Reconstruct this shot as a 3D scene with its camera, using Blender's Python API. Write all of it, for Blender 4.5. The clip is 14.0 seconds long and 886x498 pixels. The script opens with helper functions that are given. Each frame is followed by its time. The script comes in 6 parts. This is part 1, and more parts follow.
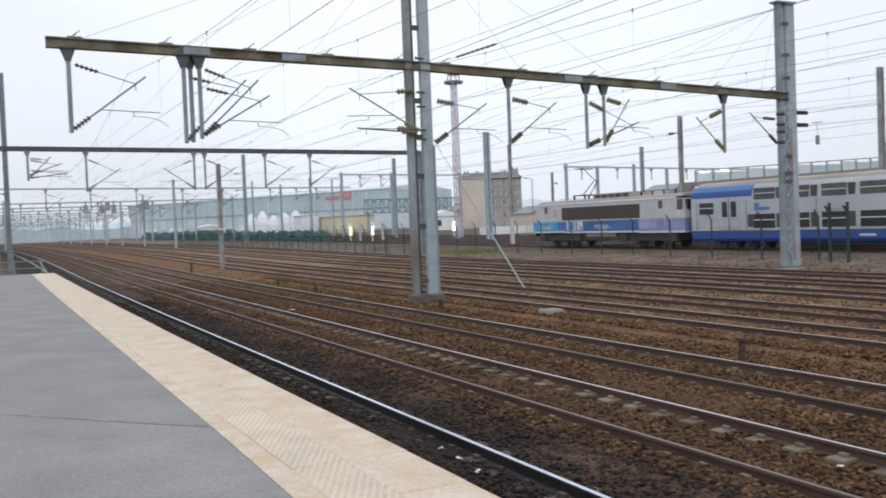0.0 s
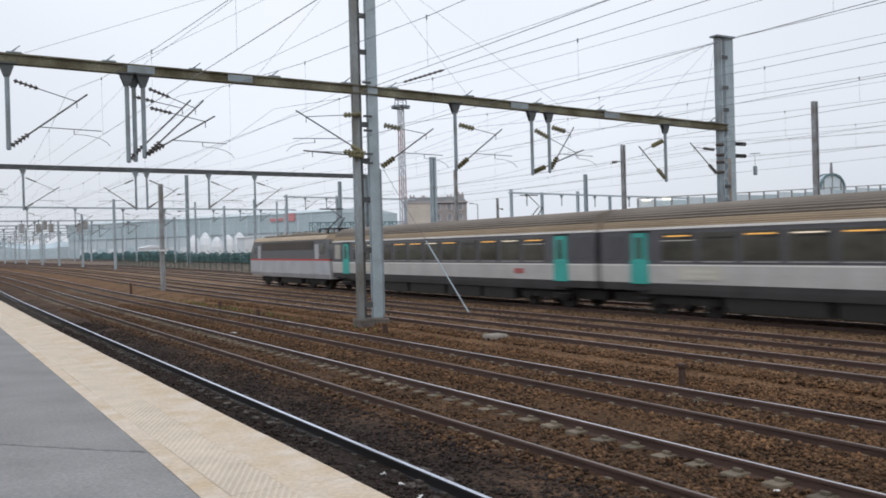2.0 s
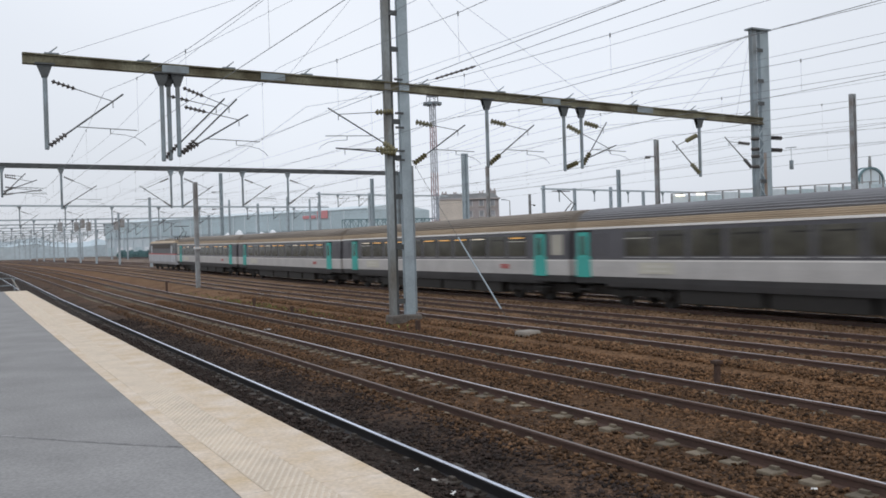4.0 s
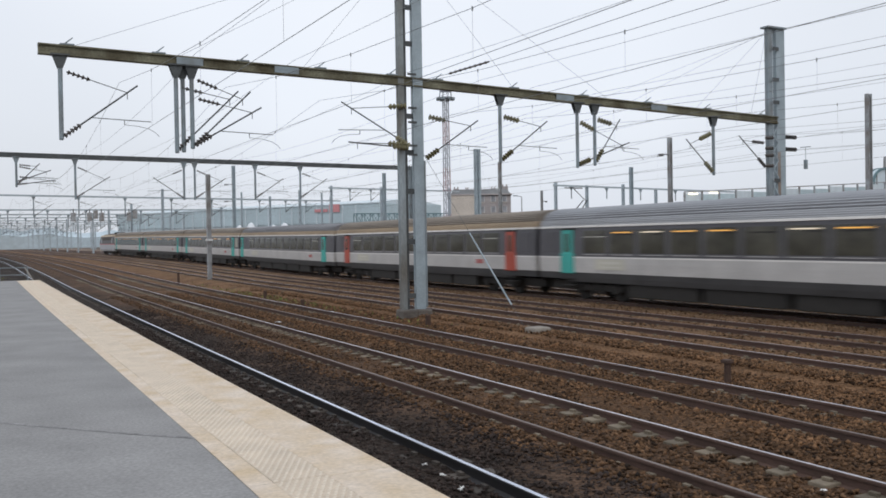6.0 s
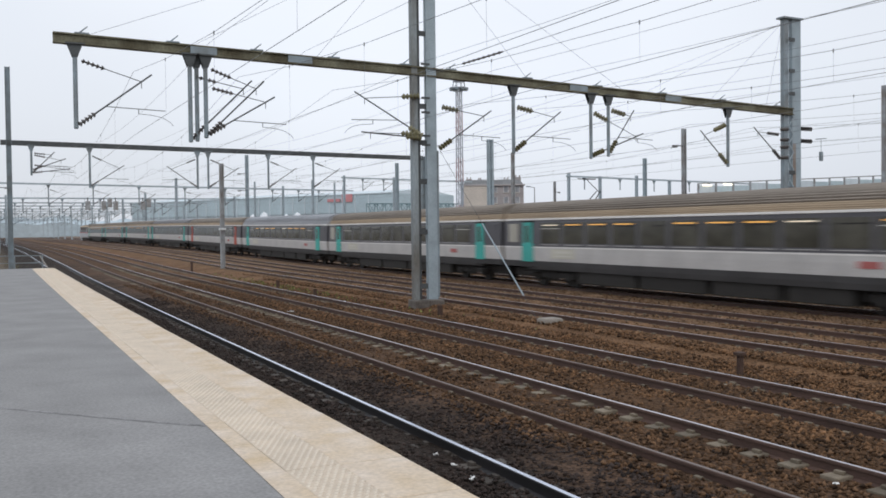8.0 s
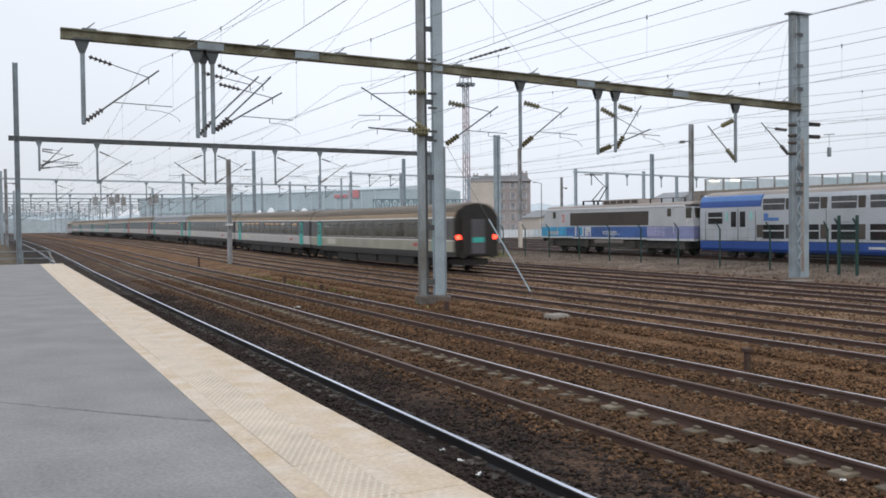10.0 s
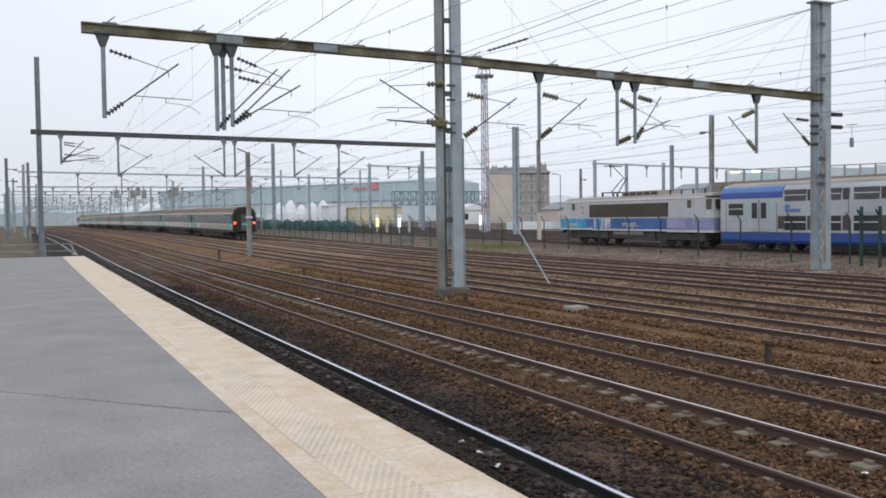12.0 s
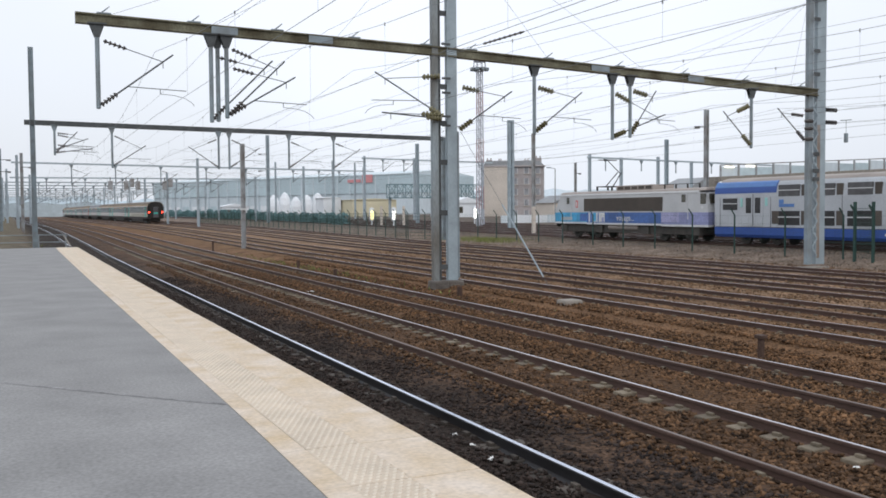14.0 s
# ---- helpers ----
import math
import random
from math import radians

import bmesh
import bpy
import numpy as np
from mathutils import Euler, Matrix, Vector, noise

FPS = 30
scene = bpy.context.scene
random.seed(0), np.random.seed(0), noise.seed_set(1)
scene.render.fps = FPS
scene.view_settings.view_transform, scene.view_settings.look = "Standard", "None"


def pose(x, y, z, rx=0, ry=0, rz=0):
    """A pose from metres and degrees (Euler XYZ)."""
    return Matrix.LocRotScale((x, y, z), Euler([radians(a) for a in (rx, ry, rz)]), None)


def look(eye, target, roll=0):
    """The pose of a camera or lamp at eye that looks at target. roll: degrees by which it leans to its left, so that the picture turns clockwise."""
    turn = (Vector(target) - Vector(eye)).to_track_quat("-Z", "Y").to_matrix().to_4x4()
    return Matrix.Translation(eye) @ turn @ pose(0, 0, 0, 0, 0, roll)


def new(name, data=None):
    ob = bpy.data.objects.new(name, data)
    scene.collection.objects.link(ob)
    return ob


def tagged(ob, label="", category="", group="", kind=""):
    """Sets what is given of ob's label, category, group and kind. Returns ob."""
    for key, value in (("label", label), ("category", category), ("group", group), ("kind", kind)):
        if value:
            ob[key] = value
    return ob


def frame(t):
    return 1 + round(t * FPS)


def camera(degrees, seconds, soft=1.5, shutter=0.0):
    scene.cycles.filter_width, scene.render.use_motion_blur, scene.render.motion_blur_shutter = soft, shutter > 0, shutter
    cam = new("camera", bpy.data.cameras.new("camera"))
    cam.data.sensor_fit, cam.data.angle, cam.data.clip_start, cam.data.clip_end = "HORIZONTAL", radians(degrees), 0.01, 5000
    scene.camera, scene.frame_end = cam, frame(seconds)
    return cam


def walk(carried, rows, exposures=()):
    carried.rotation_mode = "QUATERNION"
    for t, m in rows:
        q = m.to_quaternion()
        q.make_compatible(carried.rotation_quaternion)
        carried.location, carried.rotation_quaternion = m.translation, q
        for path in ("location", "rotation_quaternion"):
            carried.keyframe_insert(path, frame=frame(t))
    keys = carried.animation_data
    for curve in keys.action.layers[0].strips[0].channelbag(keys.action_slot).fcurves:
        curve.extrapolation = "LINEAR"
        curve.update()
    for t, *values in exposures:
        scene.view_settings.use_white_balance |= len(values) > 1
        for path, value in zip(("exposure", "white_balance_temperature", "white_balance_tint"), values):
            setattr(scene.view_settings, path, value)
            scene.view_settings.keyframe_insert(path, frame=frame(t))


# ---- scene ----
# camera: held by hand at one spot on the platform, only turning
EYE_H = 2.666
cam = camera(52.0, 14.0, soft=1.7, shutter=0.5)
PATH = [
    (0.0, -26.90, -1.66, 2.26),
    (0.5, -25.09, -1.23, 2.64),
    (1.0, -28.89, -0.72, 1.90),
    (1.5, -31.25, -0.49, 1.50),
    (2.0, -30.34, -0.24, 1.52),
    (2.5, -29.21, -0.01, 1.75),
    (3.0, -29.16, 0.06, 1.78),
    (3.5, -28.67, -0.13, 1.89),
    (4.0, -28.31, -0.40, 1.75),
    (6.5, -27.54, -0.82, 0.91),
    (7.0, -27.25, -1.15, 1.29),
    (7.5, -26.92, -1.28, 1.00),
    (8.0, -26.81, -1.28, 0.66),
    (10.5, -26.19, -1.61, 0.51),
    (11.0, -25.80, -1.67, 0.37),
    (11.5, -25.36, -1.79, 0.80),
    (12.0, -25.21, -2.03, 0.76),
    (12.5, -25.68, -2.26, 0.26),
    (13.0, -25.66, -2.38, 0.26),
    (13.5, -25.57, -2.47, 0.29),
    (14.0, -25.55, -2.47, 0.44),
]
walk(cam, [(t, pose(0, 0, EYE_H, 90 + p, r, y)) for t, y, p, r in PATH],
     exposures=[(0.0, 0.0), (0.7, 0.0), (1.5, -0.10), (4.0, -0.19), (8.0, -0.14), (10.5, -0.06), (12.0, -0.06), (14.0, 0.01)])

# ---- world, sun, exposure ----
world = bpy.data.worlds.new("overcast")
scene.world = world
world.use_nodes = True
wn = world.node_tree.nodes
wl = world.node_tree.links
bg = wn["Background"]
sky = wn.new("ShaderNodeTexSky")
sky.sky_type = "NISHITA"
sky.sun_disc = False
sky.sun_elevation = radians(38)
sky.sun_rotation = radians(150)
sky.dust_density = 4.0
skygain = wn.new("ShaderNodeMix")
skygain.data_type = "RGBA"
skygain.inputs[0].default_value = 0.90
cloudn = wn.new("ShaderNodeTexNoise")
cloudn.inputs["Scale"].default_value = 1.6
cloudn.inputs["Detail"].default_value = 4.0
cloudr = wn.new("ShaderNodeValToRGB")
cloudr.color_ramp.elements[0].color = (8.1, 8.65, 9.6, 1)
cloudr.color_ramp.elements[1].color = (9.2, 9.6, 10.3, 1)
cloudr.color_ramp.elements[0].position = 0.3
cloudr.color_ramp.elements[1].position = 0.7
wl.new(cloudn.outputs["Fac"], cloudr.inputs["Fac"])
wl.new(sky.outputs["Color"], skygain.inputs[6])
wl.new(cloudr.outputs["Color"], skygain.inputs[7])
# murky haze low over the town, thickest along the line of the tracks
skyco = wn.new("ShaderNodeTexCoord")
skysep = wn.new("ShaderNodeSeparateXYZ")
wl.new(skyco.outputs["Generated"], skysep.inputs[0])
murk = []
for axis, f0, f1, t0, t1 in (("Z", 0.0, 0.16, 0.90, 1.0), ("Y", 0.94, 1.0, 1.0, 0.88), ("X", 0.60, 0.80, 1.0, 0.92)):
    q = wn.new("ShaderNodeMapRange")
    q.interpolation_type = "SMOOTHSTEP"
    q.inputs["From Min"].default_value, q.inputs["From Max"].default_value = f0, f1
    q.inputs["To Min"].default_value, q.inputs["To Max"].default_value = t0, t1
    wl.new(skysep.outputs[axis], q.inputs["Value"])
    murk.append(q)
both = murk[0]
for q in murk[1:]:
    m = wn.new("ShaderNodeMath")
    m.operation = "MULTIPLY"
    wl.new(both.outputs[0], m.inputs[0])
    wl.new(q.outputs[0], m.inputs[1])
    both = m
hazed = wn.new("ShaderNodeMix")
hazed.data_type = "RGBA"
hazed.blend_type = "MULTIPLY"
hazed.inputs[0].default_value = 1.0
wl.new(skygain.outputs[2], hazed.inputs[6])
wl.new(both.outputs[0], hazed.inputs[7])
wl.new(hazed.outputs[2], bg.inputs["Color"])
bg.inputs["Strength"].default_value = 0.119
sun = new("sun", bpy.data.lights.new("sun", "SUN"))
sun.data.energy = 0.55
sun.data.angle = radians(25)
sun.data.color = (1.0, 0.96, 0.9)
sun.matrix_world = look((-30, -50, 60), (0, 0, 0))
scene.view_settings.exposure = 0.0

# ---- materials ----


def mat(name, colour, rough=0.7, metal=0.0, vary=0.25, scale=1.2, fine=25.0, bump=0.15, depth=0.01, tint=None,
        island=0.0, stretch=(1, 1, 1), spec=0.5, obrand=0.0, fixed=False, grain=None):
    """A worn surface: broad stains, fine grain and a little relief, in metres of the object's own space."""
    m = bpy.data.materials.new(name)
    m.use_nodes = True
    n, l = m.node_tree.nodes, m.node_tree.links
    b = n["Principled BSDF"]
    b.inputs["Metallic"].default_value = metal
    b.inputs["Specular IOR Level"].default_value = spec
    co = n.new("ShaderNodeNewGeometry" if fixed else "ShaderNodeTexCoord")
    mp = n.new("ShaderNodeMapping")
    mp.inputs["Scale"].default_value = stretch
    l.new(co.outputs["Position" if fixed else "Object"], mp.inputs["Vector"])
    n1, n2 = n.new("ShaderNodeTexNoise"), n.new("ShaderNodeTexNoise")
    n1.inputs["Scale"].default_value, n1.inputs["Detail"].default_value = scale, 6
    n2.inputs["Scale"].default_value, n2.inputs["Detail"].default_value = fine, 4
    l.new(mp.outputs[0], n1.inputs["Vector"])
    l.new(mp.outputs[0], n2.inputs["Vector"])
    r = n.new("ShaderNodeValToRGB")
    lo = [c * (1 - vary) for c in colour]
    hi = [min(1, c * (1 + vary)) for c in colour]
    r.color_ramp.elements[0].position, r.color_ramp.elements[1].position = 0.32, 0.68
    r.color_ramp.elements[0].color = (*(tint or lo), 1)
    r.color_ramp.elements[1].color = (*hi, 1)
    l.new(n1.outputs["Fac"], r.inputs["Fac"])
    hs = n.new("ShaderNodeHueSaturation")
    mr = n.new("ShaderNodeMapRange")
    g0 = vary if grain is None else grain
    mr.inputs["From Min"].default_value, mr.inputs["From Max"].default_value = 0.25, 0.75
    mr.inputs["To Min"].default_value, mr.inputs["To Max"].default_value = 1 - g0, 1 + g0
    l.new(n2.outputs["Fac"], mr.inputs["Value"])
    value = mr.outputs[0]
    for amount, node, out in ((island, "ShaderNodeNewGeometry", "Random Per Island"), (obrand, "ShaderNodeObjectInfo", "Random")):
        if amount:
            g = n.new(node)
            m2 = n.new("ShaderNodeMapRange")
            m2.inputs["To Min"].default_value, m2.inputs["To Max"].default_value = 1 - amount, 1 + amount
            l.new(g.outputs[out], m2.inputs["Value"])
            mu = n.new("ShaderNodeMath")
            mu.operation = "MULTIPLY"
            l.new(value, mu.inputs[0])
            l.new(m2.outputs[0], mu.inputs[1])
            value = mu.outputs[0]
    l.new(value, hs.inputs["Value"])
    l.new(r.outputs["Color"], hs.inputs["Color"])
    l.new(hs.outputs["Color"], b.inputs["Base Color"])
    rr = n.new("ShaderNodeMapRange")
    rr.inputs["To Min"].default_value, rr.inputs["To Max"].default_value = max(0.02, rough - 0.12), min(1, rough + 0.12)
    l.new(n1.outputs["Fac"], rr.inputs["Value"])
    l.new(rr.outputs[0], b.inputs["Roughness"])
    if bump:
        bp = n.new("ShaderNodeBump")
        bp.inputs["Strength"].default_value, bp.inputs["Distance"].default_value = bump, depth
        l.new(n2.outputs["Fac"], bp.inputs["Height"])
        l.new(bp.outputs[0], b.inputs["Normal"])
    return m


def glow(name, colour, strength):
    m = bpy.data.materials.new(name)
    m.use_nodes = True
    b = m.node_tree.nodes["Principled BSDF"]
    b.inputs["Base Color"].default_value = (*colour, 1)
    b.inputs["Emission Color"].default_value = (*colour, 1)
    b.inputs["Emission Strength"].default_value = strength
    return m


def ground_material():
    """Ballast and cinders: brown stone, darker and oily beside the platform, paler earth between the groups of tracks."""
    m = bpy.data.materials.new("ballast_bed")
    m.use_nodes = True
    n, l = m.node_tree.nodes, m.node_tree.links
    b = n["Principled BSDF"]
    b.inputs["Roughness"].default_value = 0.95
    b.inputs["Specular IOR Level"].default_value = 0.2
    geo = n.new("ShaderNodeNewGeometry")
    sep = n.new("ShaderNodeSeparateXYZ")
    l.new(geo.outputs["Position"], sep.inputs[0])
    big, vor, fine = n.new("ShaderNodeTexNoise"), n.new("ShaderNodeTexVoronoi"), n.new("ShaderNodeTexNoise")
    for q, s in ((big, 0.55), (vor, 19.0), (fine, 60.0)):
        l.new(geo.outputs["Position"], q.inputs["Vector"])
        q.inputs["Scale"].default_value = s
    big.inputs["Detail"].default_value = 8
    wob = n.new("ShaderNodeMath")
    wob.operation = "MULTIPLY_ADD"
    wob.inputs[1].default_value = 1.6
    l.new(big.outputs["Fac"], wob.inputs[0])
    l.new(sep.outputs["X"], wob.inputs[2])
    mr = n.new("ShaderNodeMapRange")
    mr.inputs["From Min"].default_value, mr.inputs["From Max"].default_value = 0.0, 40.0
    l.new(wob.outputs[0], mr.inputs["Value"])
    ramp = n.new("ShaderNodeValToRGB")
    e = ramp.color_ramp.elements
    e[0].position, e[0].color = 0.0, (0.13, 0.11, 0.075, 1)
    e[1].position, e[1].color = 1.0, (0.135, 0.110, 0.092, 1)
    for p, c in ((0.05, (0.13, 0.105, 0.075)), (0.085, (0.030, 0.022, 0.018)), (0.155, (0.031, 0.022, 0.017)), (0.185, (0.085, 0.050, 0.031)), (0.25, (0.096, 0.052, 0.026)),
                 (0.32, (0.148, 0.080, 0.040)), (0.37, (0.168, 0.093, 0.048)), (0.42, (0.172, 0.098, 0.052)), (0.50, (0.195, 0.119, 0.069)), (0.62, (0.245, 0.158, 0.098)),
                 (0.82, (0.240, 0.166, 0.115)), (0.88, (0.205, 0.158, 0.124)), (0.97, (0.190, 0.148, 0.118))):
        q = e.new(p)
        q.color = (*c, 1)
    l.new(mr.outputs[0], ramp.inputs["Fac"])
    sep2 = n.new("ShaderNodeSeparateColor")
    l.new(vor.outputs["Color"], sep2.inputs[0])
    mv = n.new("ShaderNodeMapRange")
    mv.inputs["To Min"].default_value, mv.inputs["To Max"].default_value = 0.55, 1.5
    l.new(sep2.outputs[0], mv.inputs["Value"])
    mb = n.new("ShaderNodeMapRange")
    mb.inputs["From Min"].default_value, mb.inputs["From Max"].default_value = 0.3, 0.7
    mb.inputs["To Min"].default_value, mb.inputs["To Max"].default_value = 0.62, 1.36
    l.new(big.outputs["Fac"], mb.inputs["Value"])
    mu = n.new("ShaderNodeMath")
    mu.operation = "MULTIPLY"
    l.new(mv.outputs[0], mu.inputs[0])
    l.new(mb.outputs[0], mu.inputs[1])
    hs = n.new("ShaderNodeHueSaturation")
    l.new(ramp.outputs["Color"], hs.inputs["Color"])
    l.new(mu.outputs[0], hs.inputs["Value"])
    l.new(hs.outputs["Color"], b.inputs["Base Color"])
    bp = n.new("ShaderNodeBump")
    bp.inputs["Strength"].default_value, bp.inputs["Distance"].default_value = 0.9, 0.05
    l.new(vor.outputs["Distance"], bp.inputs["Height"])
    l.new(bp.outputs[0], b.inputs["Normal"])
    return m


BALLAST = ground_material()
STONE_DARK = mat("dark_ballast_stone", (0.037, 0.026, 0.022), 0.9, vary=0.2, island=0.55, bump=0.3, spec=0.3)
STONE_BROWN = mat("brown_ballast_stone", (0.096, 0.054, 0.029), 0.92, vary=0.25, island=0.8, bump=0.3, spec=0.25)
STONE_PALE = mat("pale_brown_ballast_stone", (0.150, 0.090, 0.050), 0.92, vary=0.3, island=0.7, bump=0.3, spec=0.2)
STONE_GREY = mat("grey_brown_rubble", (0.19, 0.142, 0.108), 0.92, vary=0.3, island=0.8, bump=0.3, spec=0.2)
STONE_RUST = mat("rusty_ballast_stone", (0.122, 0.066, 0.033), 0.92, vary=0.25, island=0.8, bump=0.3, spec=0.25)
SEAM = mat("dark_asphalt_joint", (0.226, 0.221, 0.222), 0.9, vary=0.3, scale=6, fine=40, fixed=True)
PATCH = mat("newer_asphalt_patch", (0.247, 0.243, 0.240), 0.9, vary=0.13, scale=1.1, fine=34, bump=0.3, depth=0.005, grain=0.22, fixed=True)
ASPHALT = mat("platform_asphalt", (0.235, 0.231, 0.228), 0.9, vary=0.13, scale=1.1, fine=34, bump=0.3, depth=0.005, grain=0.22, fixed=True)
COPING = mat("coping_stone", (0.575, 0.495, 0.415), 0.85, vary=0.12, scale=2.4, fine=30, bump=0.2, depth=0.004, obrand=0.02, tint=(0.545, 0.425, 0.285), fixed=True, grain=0.16)
TACTILE = mat("tactile_paving", (0.565, 0.475, 0.375), 0.85, vary=0.09, scale=3.0, fine=30, bump=0.15, depth=0.003, obrand=0.02, fixed=True, grain=0.08)
DOME = mat("pale_tactile_domes", (0.655, 0.575, 0.475), 0.7, vary=0.06, scale=3.0, fine=30, bump=0, fixed=True)
FOOTING = mat("mossy_dark_concrete", (0.115, 0.10, 0.088), 0.9, vary=0.35, scale=2.5, fine=30, bump=0.5, depth=0.02)
CONCRETE = mat("grey_concrete", (0.25, 0.225, 0.195), 0.9, vary=0.22, scale=2.0, fine=40)
SLEEPER = mat("weathered_sleeper", (0.168, 0.138, 0.100), 0.92, vary=0.25, scale=3.0, fine=50, obrand=0.3, fixed=True)
# Polished head with the bluish sky highlight tinted into its base colour.
RAIL_SHINY = mat("sky_tinted_running_surface", (0.66, 0.70, 0.80), 0.30, 0.9, vary=0.08, scale=3, fine=80, bump=0.03, stretch=(1, 0.1, 1))
SLEEPER_OILY = mat("oily_dark_sleeper", (0.066, 0.055, 0.046), 0.85, vary=0.3, scale=3.0, fine=50, obrand=0.3, fixed=True)
RAIL_DULL = mat("dull_brown_rail_head", (0.19, 0.155, 0.140), 0.55, 0.4, vary=0.15, scale=3, fine=80, bump=0.03, stretch=(1, 0.1, 1))
RAIL_OILY = mat("oily_black_rail_side", (0.020, 0.019, 0.021), 0.55, 0.0, vary=0.25, scale=4, fine=60, stretch=(1, 0.2, 1))
RAIL_SIDE = mat("rusty_rail_side", (0.082, 0.047, 0.036), 0.75, 0.0, vary=0.25, scale=4, fine=60, stretch=(1, 0.2, 1))
RAIL_HEAD = mat("polished_rail_head", (0.62, 0.60, 0.63), 0.38, 0.85, vary=0.10, scale=3, fine=80, bump=0.03, stretch=(1, 0.1, 1))
GALV = mat("galvanised_blue_grey_steel", (0.235, 0.287, 0.320), 0.6, 0.15, vary=0.16, scale=1.3, fine=30, bump=0.08, tint=(0.185, 0.205, 0.212))
GALV_DARK = mat("dull_dark_steel", (0.075, 0.082, 0.085), 0.65, 0.2, vary=0.25, scale=1.5, fine=30, bump=0.1)
BEAM = mat("mossy_painted_beam", (0.155, 0.150, 0.105), 0.75, 0.1, vary=0.34, scale=1.1, fine=14, tint=(0.070, 0.058, 0.030))
RUST = mat("rusty_steel", (0.078, 0.046, 0.034), 0.85, 0.1, vary=0.3, scale=2.5, fine=30)
WIRE = mat("aged_copper_wire", (0.22, 0.23, 0.24), 0.6, 0.3, vary=0.15, bump=0)
INSUL = mat("olive_glass_insulator", (0.16, 0.145, 0.075), 0.3, 0.0, vary=0.2, fine=40, bump=0)
INSUL_DK = mat("brown_porcelain_insulator", (0.06, 0.052, 0.048), 0.3, 0.0, vary=0.2, fine=40, bump=0)
GREEN_FENCE = mat("dark_green_fence_paint", (0.018, 0.055, 0.045), 0.6, 0.0, vary=0.2, bump=0)
# Far steelwork: base colour lightened and blued to imitate haze; also a pale paint.
FAR_STEEL = mat("haze_paled_steel_and_pale_paint", (0.40, 0.46, 0.50), 0.6, 0.1, vary=0.12, bump=0)
POST_GREY = mat("weathered_grey_brown_steel", (0.31, 0.33, 0.345), 0.7, 0.1, vary=0.22, scale=1.2, fine=20, tint=(0.22, 0.20, 0.185))
COLUMN_RUSTY = mat("rust_streaked_steel", (0.25, 0.235, 0.22), 0.75, 0.0, vary=0.25, scale=1.6, fine=20, stretch=(1, 1, 0.25), tint=(0.20, 0.145, 0.11))
COLUMN_STAINED = mat("stained_galvanised_steel", (0.25, 0.29, 0.31), 0.65, 0.1, vary=0.2, scale=0.9, fine=20, stretch=(1, 1, 0.3), tint=(0.15, 0.145, 0.13))
# Near columns' own pale tone; on the yard masts it imitates haze.
GALV_LIGHT = mat("pale_galvanised_and_hazed_steel", (0.31, 0.37, 0.405), 0.6, 0.1, vary=0.14, scale=1.3, fine=30, bump=0.05)

# ---- mesh helpers ----


def thing(name, label, category, group="", kind="", at=None):
    ob = new(name)
    ob.empty_display_size = 0.3
    if at is not None:
        ob.matrix_world = at
    return tagged(ob, label, category, group, kind)


def finish(name, bm, material):
    me = bpy.data.meshes.new(name)
    bmesh.ops.recalc_face_normals(bm, faces=bm.faces)
    bm.to_mesh(me)
    bm.free()
    for m in material if isinstance(material, (list, tuple)) else [material]:
        me.materials.append(m)
    return me


def part(name, bm, material, parent, label="", kind=""):
    ob = new(name, finish(name, bm, material) if isinstance(bm, bmesh.types.BMesh) else bm)
    ob.parent = parent
    return tagged(ob, label, kind=kind)


def box(bm, x0, x1, y0, y1, z0, z1, bevel=0.0):
    r = bmesh.ops.create_cube(bm, size=1.0, matrix=Matrix.LocRotScale(
        ((x0 + x1) / 2, (y0 + y1) / 2, (z0 + z1) / 2), None, (abs(x1 - x0), abs(y1 - y0), abs(z1 - z0))))
    if bevel:
        edges = {e for v in r["verts"] for e in v.link_edges}
        bmesh.ops.bevel(bm, geom=list(edges), offset=bevel, segments=2, affect="EDGES", profile=0.5)
    return bm


def boxes(*all_of_them):
    bm = bmesh.new()
    for b in all_of_them:
        box(bm, *b)
    return bm


def tube(bm, a, b, r0, r1=None, seg=8):
    a, b = Vector(a), Vector(b)
    d = b - a
    q = d.to_track_quat("Z", "Y").to_matrix().to_4x4()
    bmesh.ops.create_cone(bm, cap_ends=True, segments=seg, radius1=r0, radius2=r0 if r1 is None else r1, depth=d.length,
                          matrix=Matrix.Translation((a + b) / 2) @ q)
    return bm


def bar(bm, a, b, w, h):
    """A flat or square bar from a to b, w wide and h deep."""
    a, b = Vector(a), Vector(b)
    d = b - a
    q = d.to_track_quat("Y", "Z").to_matrix().to_4x4()
    bmesh.ops.create_cube(bm, size=1.0, matrix=Matrix.Translation((a + b) / 2) @ q @ Matrix.Diagonal((w, d.length, h, 1)))
    return bm


def prism(bm, profile, y0, y1, cap=True):
    """A profile of (x, z) drawn from y0 to y1."""
    lo = [bm.verts.new((x, y0, z)) for x, z in profile]
    hi = [bm.verts.new((x, y1, z)) for x, z in profile]
    k = len(profile)
    fs = [bm.faces.new((lo[i], lo[(i + 1) % k], hi[(i + 1) % k], hi[i])) for i in range(k)]
    if cap:
        bm.faces.new(lo)
        bm.faces.new(hi[::-1])
    return fs


